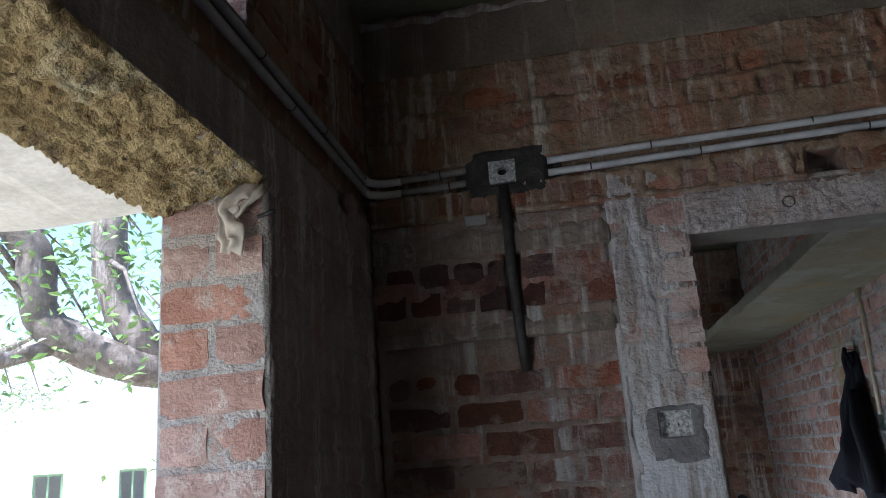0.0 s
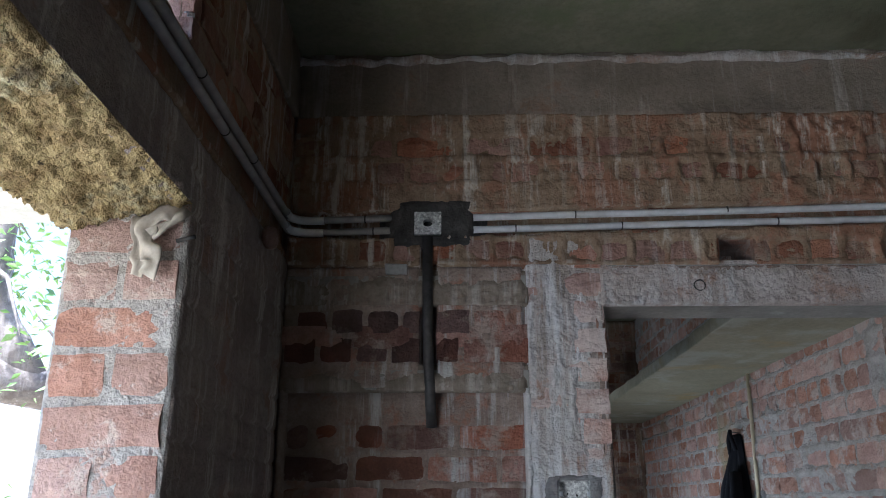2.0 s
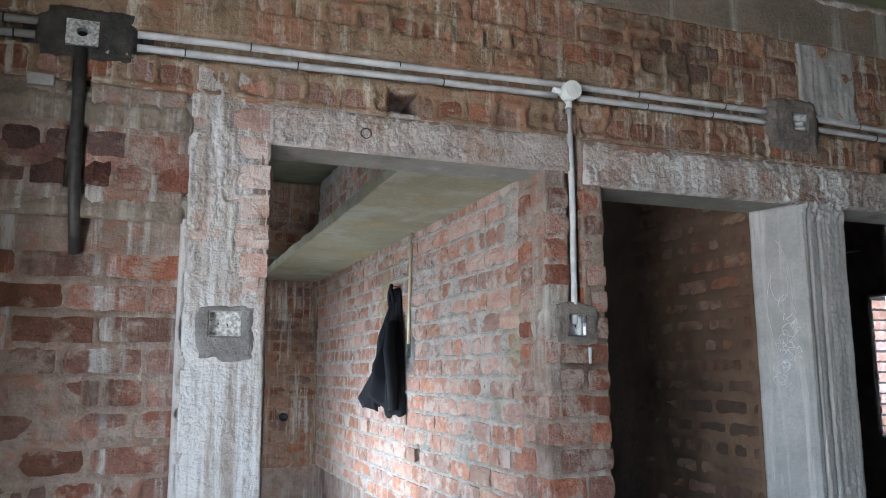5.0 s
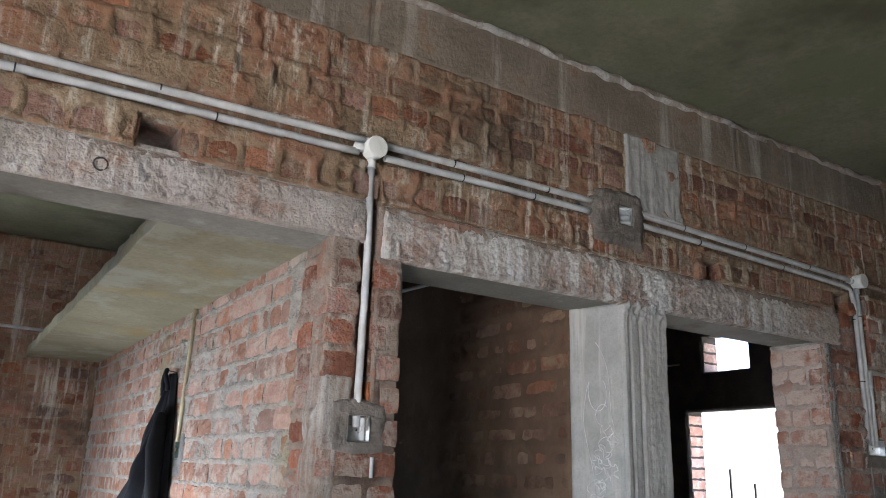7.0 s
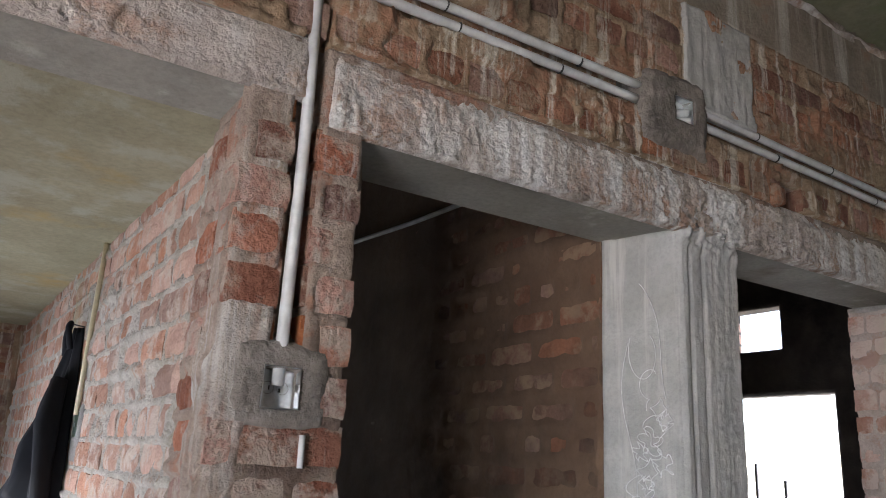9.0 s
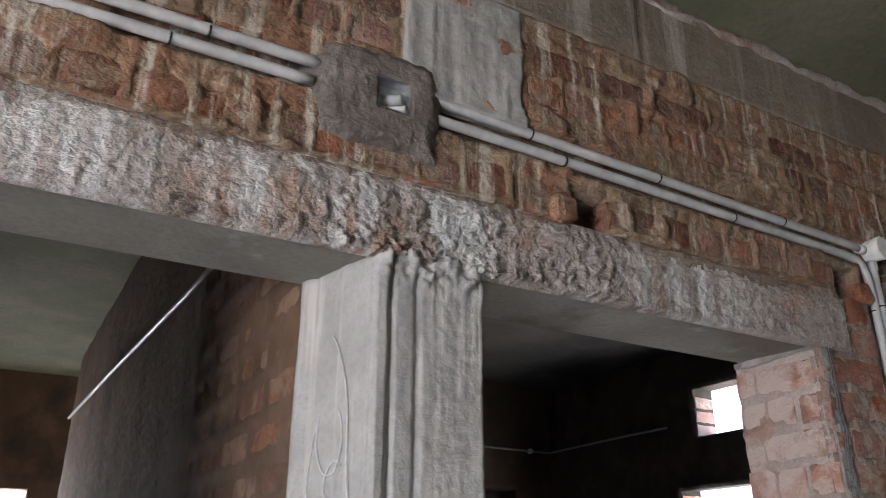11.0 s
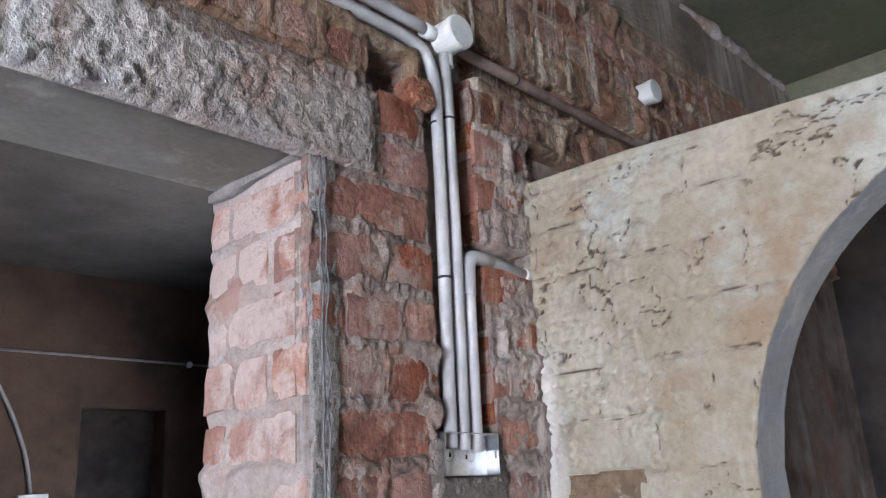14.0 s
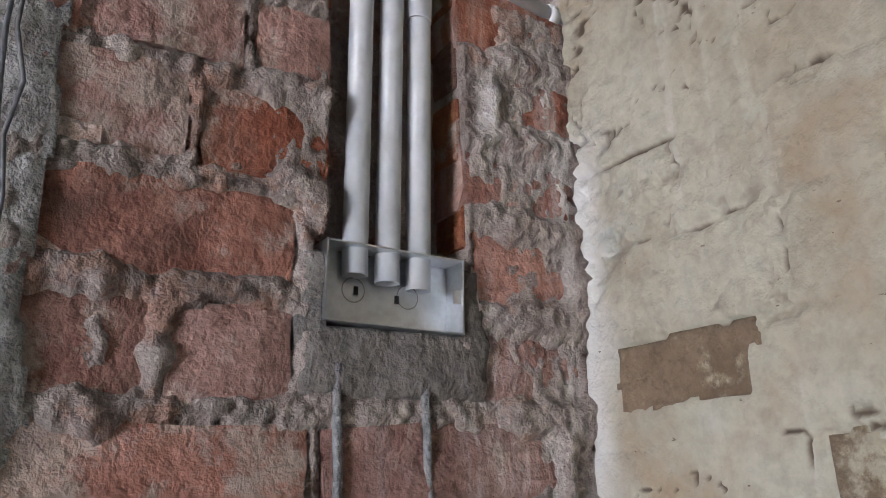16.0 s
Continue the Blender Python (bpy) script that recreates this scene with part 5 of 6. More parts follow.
def metal_box(name, face, u0, u1, v0, v1, depth=0.032, proud=0.006, label="", holes=((0.3, 0.5), (0.6, 0.45)), group="", tilt=0.0, tin=None):
    """An open galvanised switch box: thin sides, back, two screw lugs, knock-outs."""
    c = face.at((u0 + u1) / 2, (v0 + v1) / 2, 0)
    top = empty(name, c)
    w, h, t = u1 - u0, v1 - v0, 0.0016
    m = face.matrix((u0 + u1) / 2, (v0 + v1) / 2, proud) @ pose(0, 0, 0, 0, tilt, 0)

    def part(nm, boxes, mat, bevel=0.0):
        bm = bmesh.new()
        for lo, hi in boxes:
            box_bm(bm, lo, hi, bevel)
        bm.transform(m)
        return hang(bm_ob(nm, bm, mat), top)

    part("shell", [((-w / 2, 0, -h / 2), (-w / 2 + t, depth, h / 2)), ((w / 2 - t, 0, -h / 2), (w / 2, depth, h / 2)), ((-w / 2, 0.0003, h / 2 - t), (w / 2, depth, h / 2)), ((-w / 2, 0.0003, -h / 2), (w / 2, depth, -h / 2 + t)), ((-w / 2, depth - t, -h / 2), (w / 2, depth, h / 2))], tin or M_TIN)
    part("lug", [((-w / 2 + t, 0.002, -0.007), (-w / 2 + 0.011, 0.0035, 0.007))], M_TIN)
    part("lug", [((w / 2 - 0.011, 0.002, -0.007), (w / 2 - t, 0.0035, 0.007))], M_TIN)
    for a, b in holes:
        x, z = (a - 0.5) * w, (b - 0.5) * h
        part("slot", [((x - 0.0022, depth - t - 0.0008, z - 0.004), (x + 0.0022, depth - t + 0.0002, z + 0.004))], M_DARK)
    n = 20
    for x in (-w * 0.22, w * 0.18):
        ring = [m @ Vector((x + q * math.cos(2 * math.pi * k / n), depth - t - 0.0007, q * math.sin(2 * math.pi * k / n))) for q in (0.011, 0.0122) for k in range(n)]
        hang(mesh_ob("knock_out", ring, [[k, (k + 1) % n, n + (k + 1) % n, n + k] for k in range(n)], M_PIPE_GREY), top)
    return tagged(top, label, "switch box", group or "metal switch boxes")


def cement_patch(face, u, v, w, h, thick, mat, label, seed=0, void=None):
    """A trowelled dab of cement with a ragged outline."""
    def height(a, b):
        d = np.sqrt(((a - u) / (w / 2)) ** 2 + ((b - v) / (h / 2)) ** 2)
        box = np.maximum(np.abs(a - u) / (w / 2), np.abs(b - v) / (h / 2))
        d = 0.2 * d + 0.8 * box + 0.22 * fbm(a, b, 9, 4, seed) + 0.10 * fbm(a, b, 40, 3, seed + 2)
        return np.where(d < 1.06, 0.002 + thick * np.clip((0.98 - d) / 0.25, 0, 1) - 0.030 * np.clip((d - 0.90) / 0.16, 0, 1) + 0.008 * fbm(a, b, 34, 3, seed + 1), -0.04)
    ob = relief("cement_patch", face, u - w * 0.62, u + w * 0.62, v - h * 0.62, v + h * 0.62, 0.006, height, mat, [grow(void, -0.007)] if void else (), tuck=0.04)
    return tagged(ob, label, "cement patch")


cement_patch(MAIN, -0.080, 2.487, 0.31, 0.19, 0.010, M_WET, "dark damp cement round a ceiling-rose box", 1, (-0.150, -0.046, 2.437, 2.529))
cement_patch(MAIN, 2.79, 2.505, 0.31, 0.27, 0.022, M_DAMP, "grey cement dabbed round a metal box", 2, (2.775, 2.865, 2.475, 2.56))
cement_patch(MAIN, 0.372, 1.548, 0.205, 0.20, 0.012, M_CEMENT, "dark grey cement patch round a switch box", 3, (0.318, 0.420, 1.538, 1.622))
cement_patch(MAIN, 1.657, 1.60, 0.205, 0.17, 0.008, M_DAMP, "grey cement patch round a small switch box", 4, (1.612, 1.688, 1.555, 1.637))
cement_patch(MAIN, 4.525, 1.622, 0.21, 0.145, 0.006, M_DAMP, "damp cement patch round a metal switch box", 5, (4.447, 4.594, 1.617, 1.692))
cement_patch(STORE, -4.36, 1.52, 0.20, 0.24, 0.008, M_CEMENT, "grey cement round a small switch box", 0, (-4.40, -4.32, 1.5, 1.6))
conc = relief("plaster_patch", MAIN, 2.835, 3.19, 2.545, 2.905, 0.007, lambda u, v: 0.012 + 0.010 * fbm(u, v * 0.06, 40, 3, 1) + 0.008 * fbm(u, v, 30, 3, 2) - 0.03 * (np.minimum(u - 2.835, 3.19 - u) + 0.04 * fbm(u, v, 10, 3, 3) < 0.012), M_COLUMN, (), tuck=0.03)
tagged(conc, "pale trowel-streaked plaster patch under the beam", "plaster patch")

metal_box("switch_box", MAIN, 4.447, 4.592, 1.619, 1.693, 0.032, 0.012, "open galvanised switch box with three conduits in its top", tilt=1.5, group="metal switch boxes")
metal_box("switch_box", MAIN, 0.320, 0.418, 1.540, 1.620, 0.032, 0.012, "open galvanised switch box spattered with cement", tin=M_SPATTER)
metal_box("switch_box", MAIN, 1.613, 1.687, 1.557, 1.635, 0.032, 0.014, "small galvanised switch box at the foot of a conduit")
metal_box("switch_box", MAIN, 2.782, 2.860, 2.480, 2.556, 0.032, 0.018, "galvanised box half buried in grey cement")
metal_box("switch_box", STORE, -4.395, -4.325, 1.505, 1.595, 0.04, 0.012, "green-grey metal switch box on the brick wall", tin=plain("green_grey_tin", (0.27, 0.34, 0.30), 0.45, 0.3, vary=0.3))
stub = tube("conduit_stub", [(2.80, WALL + 0.02, 2.515), (2.838, WALL - 0.018, 2.512)], 0.0125, M_PIPE)
tagged(stub, "short white conduit stub inside a metal box", "pipe")
stub = tube("conduit_stub", [(2.812, WALL + 0.02, 2.492), (2.85, WALL - 0.016, 2.488)], 0.0125, M_WHITE)
tagged(stub, "short white conduit stub inside a metal box", "pipe")


def rose_box(x, z):
    """A square metal plate box with a round mouth, spattered with cement."""
    top = empty("ceiling_rose_box", (x, WALL, z))
    n, s, r = 24, 0.047, 0.017
    verts, faces = [], []
    for k in range(n):
        a = 2 * math.pi * k / n
        c, d = math.cos(a), math.sin(a)
        q = s / max(abs(c), abs(d))
        for rr, y in ((q, 0.018), (q, -0.014), (r * 1.25, -0.016), (r, -0.018), (r, 0.02)):
            verts.append((x + rr * c, WALL + y, z + rr * d * 0.88))
    for k in range(n):
        for j in range(4):
            a, b = 5 * k + j, 5 * ((k + 1) % n) + j
            faces.append([a, b, b + 1, a + 1])
    hang(mesh_ob("plate", verts, faces, M_SPATTER), top)
    hang(block("mouth", (x - r, WALL + 0.012, z - r), (x + r, WALL + 0.02, z + r), M_DARK, 0.002), top)
    return tagged(top, "square metal box plate with a dark round mouth", "junction box")


rose_box(-0.098, 2.483)
chip = block("plaster_chip", (-0.245, WALL - 0.016, 2.295), (-0.165, WALL + 0.02, 2.335), M_COLUMN, 0.006, cut=2, rough=0.014)
tagged(chip, "pale plaster chip wedged in the wall", "plaster chip")
bm = bmesh.new()
bmesh.ops.create_icosphere(bm, subdivisions=3, radius=0.029)
for v in bm.verts:
    v.co = Vector((v.co.x * 0.9, v.co.y * 1.0, v.co.z * 1.25)) * (1 + 0.25 * noise.noise(v.co * 45)) + Vector((SIDE + 0.034, 2.19, 2.312))
tagged(bm_ob("brick_stub", bm, M_CLEAN_BRICK, smooth=True), "broken brick end that sticks out of the wall", "brick stub")
wound = tube("pipe_sleeve", [(0.822, WALL - 0.019, 2.252), (0.822, WALL + 0.05, 2.252)], 0.020, M_WET, segs=16)
tagged(wound, "cement-rimmed round hole in the lintel", "pipe sleeve")
for x, z in ((3.29, 2.365), (4.442, 2.36)):
    stump = block("broken_brick", (x - 0.036, WALL - 0.020, z - 0.040), (x + 0.034, WALL + 0.06, z + 0.034), M_BRICK_HIGH, 0.016, cut=3, rough=0.03, seed=x)
    tagged(stump, "rounded broken brick beside a scaffold hole", "brick", "broken bricks at scaffold holes")
pipe([(1.702, WALL - 0.010, 1.512), (1.703, WALL - 0.008, 1.452)], "short thin pale conduit end under a switch box", radius=0.006)

# store room: thin rod, jacket, black tube for a hole
pipe([(1.583, 4.29, 2.234), (1.583, 4.32, 1.9), (1.585, 4.35, 1.585)], "thin cream conduit down the store room wall", plain("cream_pvc", (0.62, 0.55, 0.38), 0.4), radius=0.010, corner=0.1)
pipe([(-0.5, 6.985, 2.44), (0.6, 6.985, 2.45), (1.55, 6.985, 2.43)], "thin pale conduit along the back wall", M_PIPE, radius=0.012, corner=0.1)


def jacket():
    """A black jacket that hangs from a nail: flared body with deep folds and a ragged hem, a collar loop and a sleeve."""
    top = empty("jacket", (1.56, 4.56, 1.93))
    nu, nv = 44, 30
    verts, faces = [], []
    for j in range(nv + 1):
        t = j / nv
        right = 4.52 - 0.10 * t ** 0.6 - 0.05 * max(0.0, t - 0.5)
        left = 4.60 + 0.30 * t ** 1.1 + 0.06 * math.sin(7 * t) * t
        half, mid = (left - right) / 2, (left + right) / 2
        bulge = 0.03 + 0.13 * t ** 0.9
        for i in range(nu + 1):
            s = i / nu * 2 - 1
            rim = math.sqrt(max(0, 1 - s * s))
            fold = 0.040 * t * math.sin(9 * s + 2.5 * t) + 0.016 * t * math.sin(23 * s + 5 * t) + 0.03 * noise.noise(Vector((s * 2.5, t * 3.5, 1)))
            hem = 0.05 * math.sin(6 * s + 0.6) + 0.07 * noise.noise(Vector((s * 5, 0, 7))) + 0.10 * math.exp(-((s + 0.45) / 0.2) ** 2) - 0.12 * math.exp(-((s + 0.05) / 0.16) ** 2)
            verts.append((min(1.59, 1.588 - rim * (bulge * (0.8 + 0.35 * s) + fold)), mid + s * half + 0.02 * noise.noise(Vector((t * 6, s * 2, 5))), 1.93 - (0.72 + 0.8 * hem) * t))
    for j in range(nv):
        for i in range(nu):
            a = j * (nu + 1) + i
            faces.append([a, a + 1, a + nu + 2, a + nu + 1])
    body_ob = mesh_ob("body", verts, faces, M_CLOTH, smooth=True)
    mod = body_ob.modifiers.new("cloth", "SOLIDIFY")
    mod.thickness, mod.offset = 0.006, 0
    hang(body_ob, top)
    hang(tube("sleeve", [(1.53, 4.50, 1.72), (1.50, 4.46, 1.55), (1.51, 4.44, 1.38), (1.53, 4.45, 1.20)], [0.035, 0.042, 0.036, 0.03], M_CLOTH, segs=14, wobble=0.5), top)
    hang(tube("collar", rounded([(1.55, 4.52, 1.84), (1.53, 4.53, 1.93), (1.545, 4.56, 1.955), (1.535, 4.585, 1.90), (1.545, 4.60, 1.82)], 0.04), 0.012, M_CLOTH, segs=8), top)
    hang(tube("nail", [(1.62, 4.555, 1.935), (1.55, 4.555, 1.945)], 0.003, M_IRON, segs=6), top)
    return tagged(top, "black jacket hung from a nail on the brick wall", "jacket")


jacket()
# Tube coloured black to stand for the dark inside of a hole.
hole_tube = tube("dark_hole", [(1.31, 7.12, 1.03), (1.31, 6.97, 1.03)], 0.035, M_STRAP, segs=16)
tagged(hole_tube, "black tube end that stands for a dark hole in the back wall", "pipe")

# passage and third room: thin conduits, boxes
pipe([(2.705, 3.1, 2.44), (2.705, 3.9, 2.46), (2.70, 5.6, 2.55), (2.70, 7.8, 2.65)], "thin pale conduit along the brown passage wall", M_PIPE, radius=0.010, corner=0.1)
tagged(tube("conduit_stub", [(2.70, 5.45, 2.545), (2.70, 5.45, 2.62)], 0.010, M_PIPE), "short stub on a thin conduit", "pipe")
SB = 6.94
pipe([(4.965, SB, 3.12), (4.965, SB, 2.60)], "thin grey conduit down the dark back wall", M_PIPE_GREY, radius=0.010)
# Darker pipe colour paints in the dimness of this room.
pipe([(4.985, SB, 2.57), (5.8, SB, 2.56), (6.585, SB, 2.55)], "thin dim grey conduit across the dark back wall", M_PIPE_GREY, radius=0.009, corner=0.1)
pipe([(6.585, 6.92, 2.55), (6.585, 6.0, 2.56), (6.585, 5.5, 2.56)], "thin dim grey conduit across the black wall", M_PIPE_GREY, radius=0.009, corner=0.1)
pipe([(4.965, SB, 2.55), (5.02, SB, 2.45), (5.17, SB, 2.2), (5.29, SB, 1.9), (5.33, SB, 1.68)], "grey conduit that bends down to a switch", M_PIPE_GREY, radius=0.013, corner=0.2)
pipe([(5.33, SB, 1.59), (5.30, SB, 1.42), (5.18, SB, 1.15), (5.0, SB, 0.95)], "grey conduit that runs on below a switch", M_WET, radius=0.013, corner=0.2)
round_box("junction_box", 4.965, 2.545, 0.03, 0.04, y=SB, label="small white junction box on the dark back wall")
round_box("junction_box", 6.37, 2.55, 0.022, 0.03, y=SB, label="small white junction box on the dark back wall")
sw = empty("switch_plate", (5.34, SB, 1.635))
hang(block("plate", (5.25, SB - 0.03, 1.595), (5.43, SB + 0.01, 1.68), M_WHITE, 0.005), sw)
for x in (5.29, 5.39):
    hang(block("rocker", (x - 0.018, SB - 0.034, 1.62), (x + 0.018, SB - 0.028, 1.655), M_PIPE_GREY, 0.002), sw)
tagged(sw, "white plastic switch plate on the dark back wall", "switch")


# rag over the window's jamb
def rag():
    top = empty("rag", (-0.645, 1.59, 2.16))
    for k, (path, w) in enumerate((([(-0.60, 1.595, 2.165), (-0.635, 1.575, 2.16), (-0.67, 1.565, 2.125), (-0.665, 1.56, 2.08), (-0.635, 1.558, 2.045), (-0.655, 1.565, 2.01)], 0.032), ([(-0.70, 1.592, 2.16), (-0.685, 1.575, 2.10), (-0.675, 1.572, 2.05), (-0.685, 1.58, 2.015)], 0.026), ([(-0.59, 1.585, 2.17), (-0.62, 1.57, 2.13), (-0.655, 1.562, 2.10)], 0.020))):
        pts = rounded(path, 0.05, 4)
        verts, faces = [], []
        n = 7
        for a, p in enumerate(pts):
            d = (pts[min(a + 1, len(pts) - 1)] - pts[max(a - 1, 0)]).normalized()
            side = d.cross(Vector((0, -1, 0))).normalized()
            for i in range(n):
                s = i / (n - 1) * 2 - 1
                verts.append(p + side * s * w * 0.62 * (1 + 0.3 * math.sin(a * 0.9 + k)) + Vector((0, -0.005 * math.cos(s * 3 + a * 0.5) - 0.006 * noise.noise(p * 40 + Vector((s, k, 0))), 0)))
        for a in range(len(pts) - 1):
            for i in range(n - 1):
                q = a * n + i
                faces.append([q, q + 1, q + n + 1, q + n])
        ob = mesh_ob("fold", verts, faces, M_RAG, smooth=True)
        mod = ob.modifiers.new("cloth", "SOLIDIFY")
        mod.thickness = 0.004
        hang(ob, top)
    return tagged(top, "twisted dirty white rag tied at the window jamb", "rag")


rag()
nail = tube("nail", [(SIDE - 0.02, 1.60, 2.10), (SIDE + 0.024, 1.587, 2.105)], 0.005, M_IRON, segs=8)
tagged(nail, "bent nail in the dark wall beside the window", "nail")

# thin wire down the pier beside the third opening
wire_points = [(4.205 + 0.008 * noise.noise(Vector((k * 0.7, 0, 0))), WALL - 0.016 - 0.004 * noise.noise(Vector((k * 1.1, 4, 0))), 2.14 - 0.045 * k) for k in range(24)]
for d, r in ((-0.022, 0.0022), (-0.012, 0.0018)):
    wire = tube("wire", [(x + d + 0.006 * noise.noise(Vector((z * 20, d * 90, 0))), y, z) for x, y, z in wire_points], r, M_WIRE, segs=6)
    tagged(wire, "thin twisted grey wire down the brick pier", "wire", "wires on the pier")

for x in (4.462, 4.552):
    ridge = tube("cement_ridge", [(x + 0.004 * noise.noise(Vector((k * 0.6, x * 9, 0))), WALL - 0.004, 1.585 - 0.03 * k) for k in range(14)], 0.004, M_CEMENT, segs=7, hollow=False, wobble=0.8)
    tagged(ridge, "thin cement ridge under a switch box", "cement ridge", "cement ridges on the pier")
cement_patch(MAIN, 4.505, 1.40, 0.085, 0.16, 0.006, M_CEMENT, "smooth grey cement dab on the pier", 3)

# chalk drawing on the column's jamb: a long-necked curl above a knot of petals
def chalk(curve, label, r=0.0015):
    pts = [SPLAY.at(u, v, 0.0095) for u, v in curve]
    tagged(tube("chalk_scribble", pts, r, M_CHALK, segs=5, hollow=False), label, "chalk mark", "chalk flourishes")


span = [k / 47 for k in range(48)]
chalk([(-0.115 + 0.05 * math.cos(2.6 + 4.6 * t) * (1.0 - 0.35 * t), 1.80 + 0.085 * math.sin(2.6 + 4.6 * t) * (1.0 - 0.3 * t)) for t in span], "white chalk curl on the plastered jamb")
chalk([(-0.125 + 0.085 * t ** 0.7 + 0.012 * math.sin(5 * t), 2.00 - 0.33 * t) for t in span], "long curved chalk line on the plastered jamb")
chalk([(-0.165 - 0.022 * math.sin(5 * t), 1.83 - 0.42 * t) for t in span], "long curved chalk line on the plastered jamb")
chalk([(-0.11 + 0.03 * math.cos(9 * t) * (1 - t), 1.74 - 0.10 * t + 0.03 * math.sin(9 * t) * (1 - t)) for t in span], "white chalk curl on the plastered jamb")
petals = random.Random(8)
for k in range(11):
    cu, cv, size, lobes = -0.105 + petals.uniform(-0.05, 0.05), 1.36 + 0.028 * k, petals.uniform(0.022, 0.042), petals.choice((3, 5, 7))
    ring = [2 * math.pi * a / 60 for a in range(61)]
    chalk([(cu + size * (0.8 + 0.35 * math.sin(lobes * a)) * math.cos(a + 0.4 * math.sin(lobes * a)), cv + size * (0.8 + 0.35 * math.sin(lobes * a + k)) * math.sin(a) * 1.15) for a in ring], "white chalk petals drawn on the plastered jamb", 0.0015)

# ---- outside the window ----
ground = structure(mesh_ob("ground", [(-400, -400, -0.35), (400, -400, -0.35), (400, 400, -0.35), (-400, 400, -0.35)], [[0, 1, 2, 3]], M_EARTH), "dry pale earth round the house", "ground")


def tree(origin, limbs, seed, label, leaves=2200):
    """A tree: tapered limbs and clumps of small leaves round their ends."""
    rnd2 = random.Random(seed)
    top = empty("tree", origin)
    o = Vector(origin)
    tips = []
    for n, (path, r0, r1) in enumerate(limbs):
        pts = [o + Vector(p) for p in path]
        line = rounded(pts, 0.8, 5)
        line = [p + 0.05 * Vector((noise.noise(p * 2), noise.noise(p * 2 + Vector((9, 0, 0))), noise.noise(p * 2 + Vector((0, 9, 0))))) for p in line]
        hang(tube("limb" if n else "trunk", line, [r0 + (r1 - r0) * k / (len(line) - 1) for k in range(len(line))], M_BARK, segs=14, wobble=0.35), top)
        tips += [line[-1], line[len(line) * 2 // 3], line[len(line) // 2]] if n else []
        for k in range(4):
            base = line[rnd2.randrange(len(line) // 3, len(line))]
            end = base + Vector((rnd2.uniform(-1.2, 1.2), rnd2.uniform(-1.2, 1.2), rnd2.uniform(-1.1, 1.2)))
            hang(tube("twig", [base, base.lerp(end, 0.5) + Vector((0, 0, 0.15)), end], [0.03, 0.018, 0.006], M_BARK, segs=6), top)
            tips.append(end)
    verts, faces = [], []
    for k in range(leaves):
        c = tips[rnd2.randrange(len(tips))]
        d = Vector((rnd2.gauss(0, 0.45), rnd2.gauss(0, 0.45), rnd2.gauss(0, 0.28)))
        p = c + d
        m = Matrix.Translation(p) @ Euler((rnd2.uniform(-1, 1), rnd2.uniform(-1, 1), rnd2.uniform(0, 6.28))).to_matrix().to_4x4()
        s = rnd2.uniform(0.035, 0.065)
        base = len(verts)
        verts += [m @ Vector(q) for q in ((0, -s, 0), (s * 0.42, 0, s * 0.12), (0, s, -s * 0.1), (-s * 0.42, 0, s * 0.12))]
        faces += [[base, base + 1, base + 2], [base, base + 2, base + 3]]
    hang(tagged(mesh_ob("foliage", verts, faces, M_LEAF), kind="stuff"), top)
    return tagged(top, label, "tree")


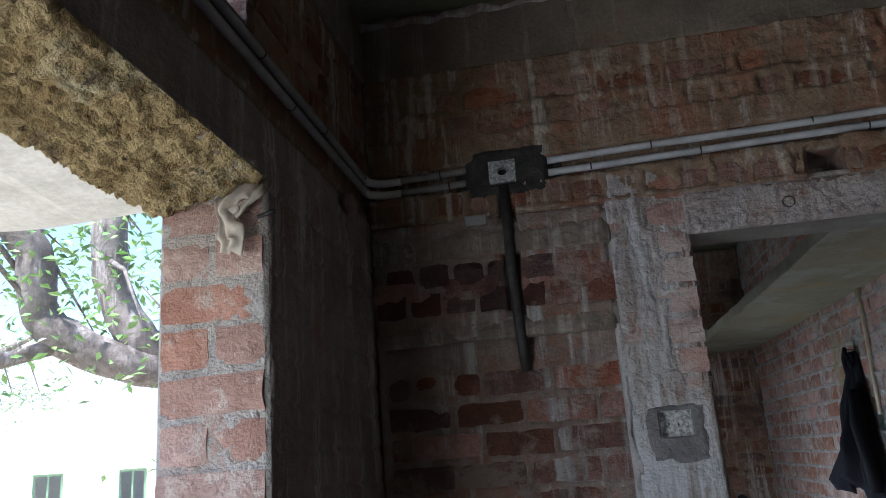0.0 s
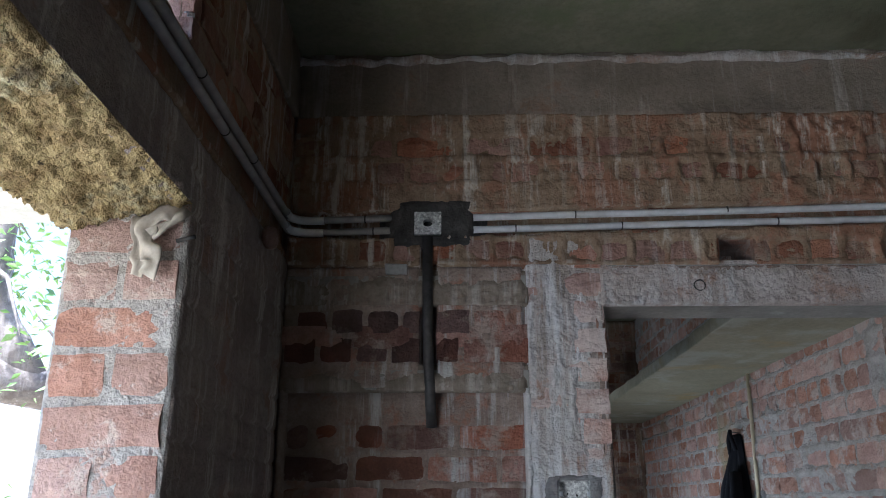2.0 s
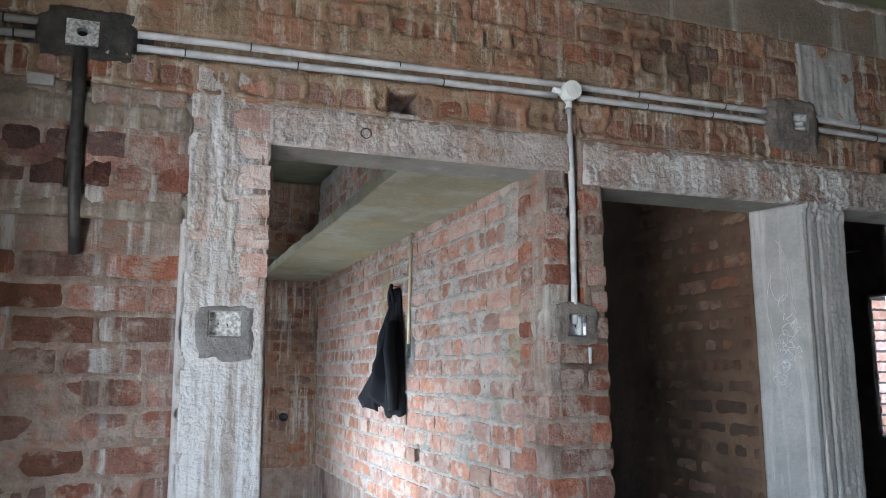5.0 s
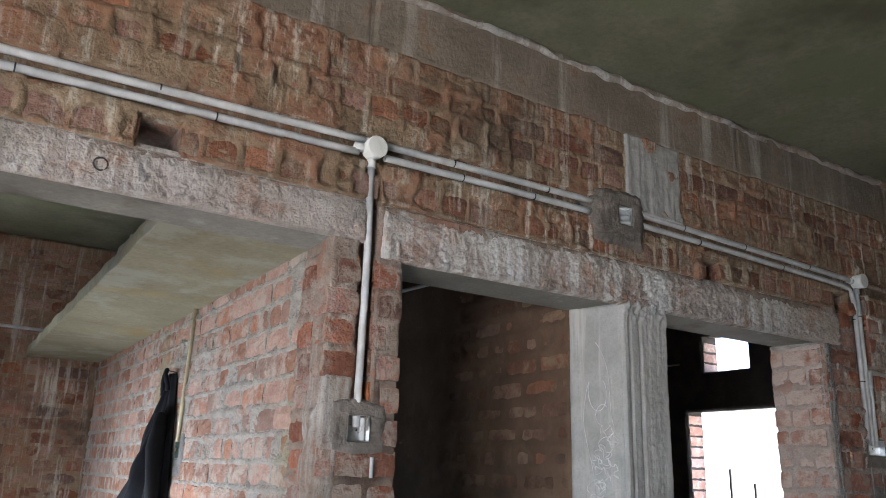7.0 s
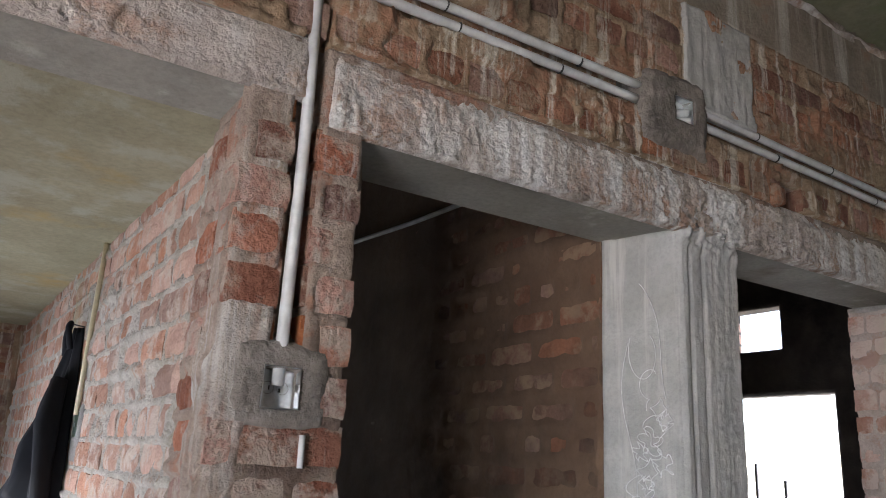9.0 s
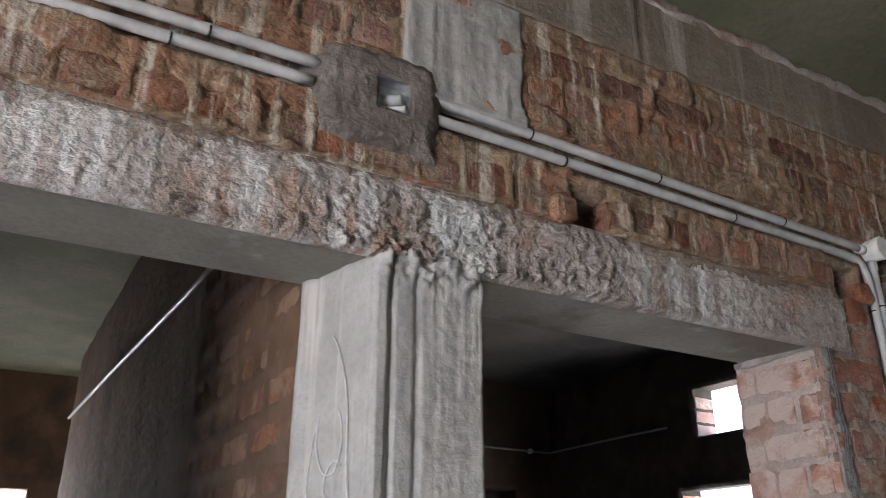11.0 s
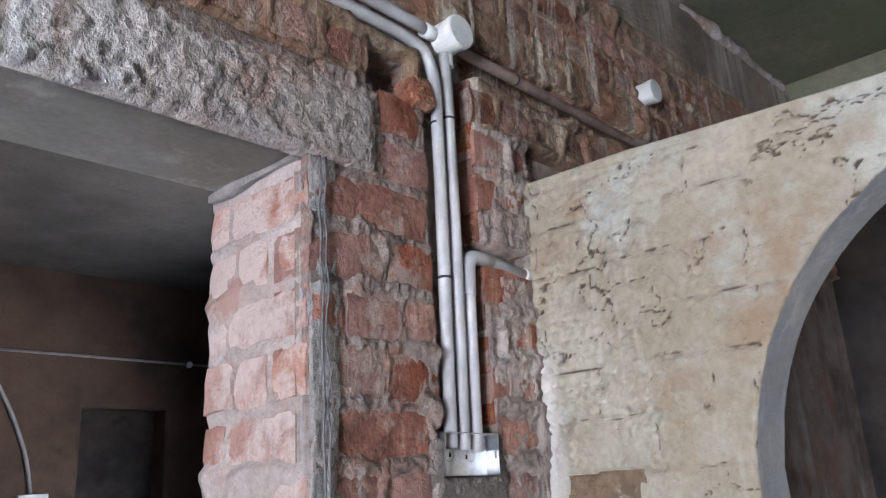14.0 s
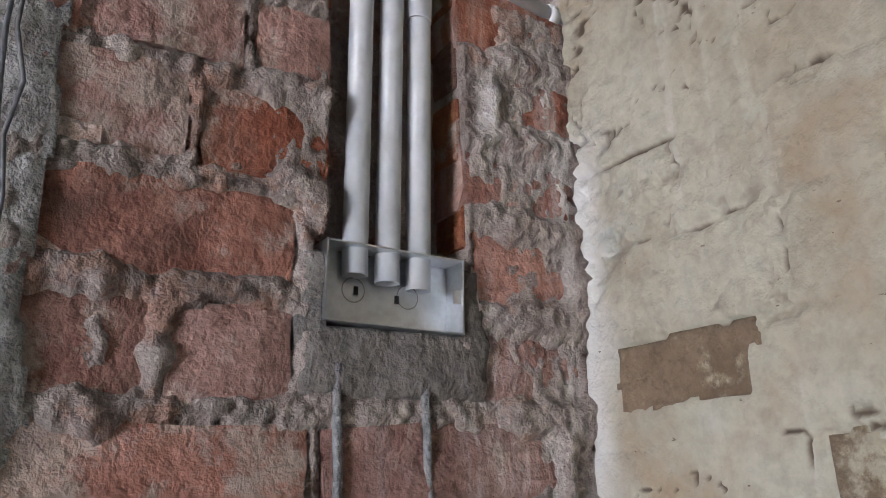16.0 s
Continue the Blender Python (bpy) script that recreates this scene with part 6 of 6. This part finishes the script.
tree((-2.2, 6.6, -0.35), [
    ([(0, 0, 0), (-0.1, 0.1, 1.2), (-0.5, 0.0, 2.1), (-1.0, -0.4, 2.75)], 0.24, 0.17),
    ([(-1.0, -0.4, 2.75), (-1.6, -0.7, 2.85), (-2.1, -0.9, 3.2), (-2.0, -1.0, 3.75), (-2.4, -1.2, 4.2), (-3.0, -1.4, 4.4)], 0.17, 0.13),
    ([(-1.2, -0.45, 2.75), (-1.6, -0.65, 3.4), (-1.65, -0.6, 4.3), (-1.75, -0.6, 5.6)], 0.17, 0.13),
    ([(-1.9, -0.85, 3.0), (-2.7, -1.3, 2.75), (-3.4, -1.8, 2.9)], 0.07, 0.03),
], 3, "gnarled grey-barked tree with sparse sunlit green leaves")
tree((-14, 15, -0.35), [
    ([(0, 0, 0), (0.2, 0.1, 2.0), (0.1, 0, 3.6)], 0.3, 0.2),
    ([(0.1, 0, 3.4), (1.2, 0.4, 4.8), (2.4, 0.8, 5.4)], 0.15, 0.05),
    ([(0.1, 0, 3.4), (-1.2, 0.6, 4.9), (-2.2, 1.0, 5.8)], 0.15, 0.05),
    ([(0.1, 0, 3.4), (0.1, -0.6, 5.0), (0.3, -1.0, 6.2)], 0.15, 0.05),
], 7, "pale distant tree in front of a whitewashed house", 2200)


def house():
    top = empty("house", (-17, 24, -0.35))
    F = Face((-17, 24, -0.35), (0.80, 0.60, 0))
    wins = [(-6.0 + 2.6 * k, -5.1 + 2.6 * k, 1.1 + 3.1 * s, 2.3 + 3.1 * s) for k in range(4)  for s in range(1)]
    hang(body("wall", F, -9, 10, 0, 6.4, 0.0, 0.3, M_LIME, wins), top)
    hang(body("back_wall", F, -9, 10, 0, 6.4, 5.0, 5.3, M_LIME), top)
    corners = [F.at(u, v, h) for v in (6.4, 6.6) for u, h in ((-9.4, 0.5), (10.4, 0.5), (10.4, -5.7), (-9.4, -5.7))]
    hang(mesh_ob("roof", corners, [[0, 1, 2, 3], [4, 7, 6, 5], [0, 4, 5, 1], [1, 5, 6, 2], [2, 6, 7, 3], [3, 7, 4, 0]], M_LIME), top)
    for a, b, c, d in wins:
        hang(body("window", F, a, b, c, d, 0.12, 0.16, M_PAINT, [(a + 0.08, (a + b) / 2 - 0.03, c + 0.08, d - 0.08), ((a + b) / 2 + 0.03, b - 0.08, c + 0.08, d - 0.08)]), top)
    return tagged(top, "two-storey whitewashed house with green window frames", "house")


house()
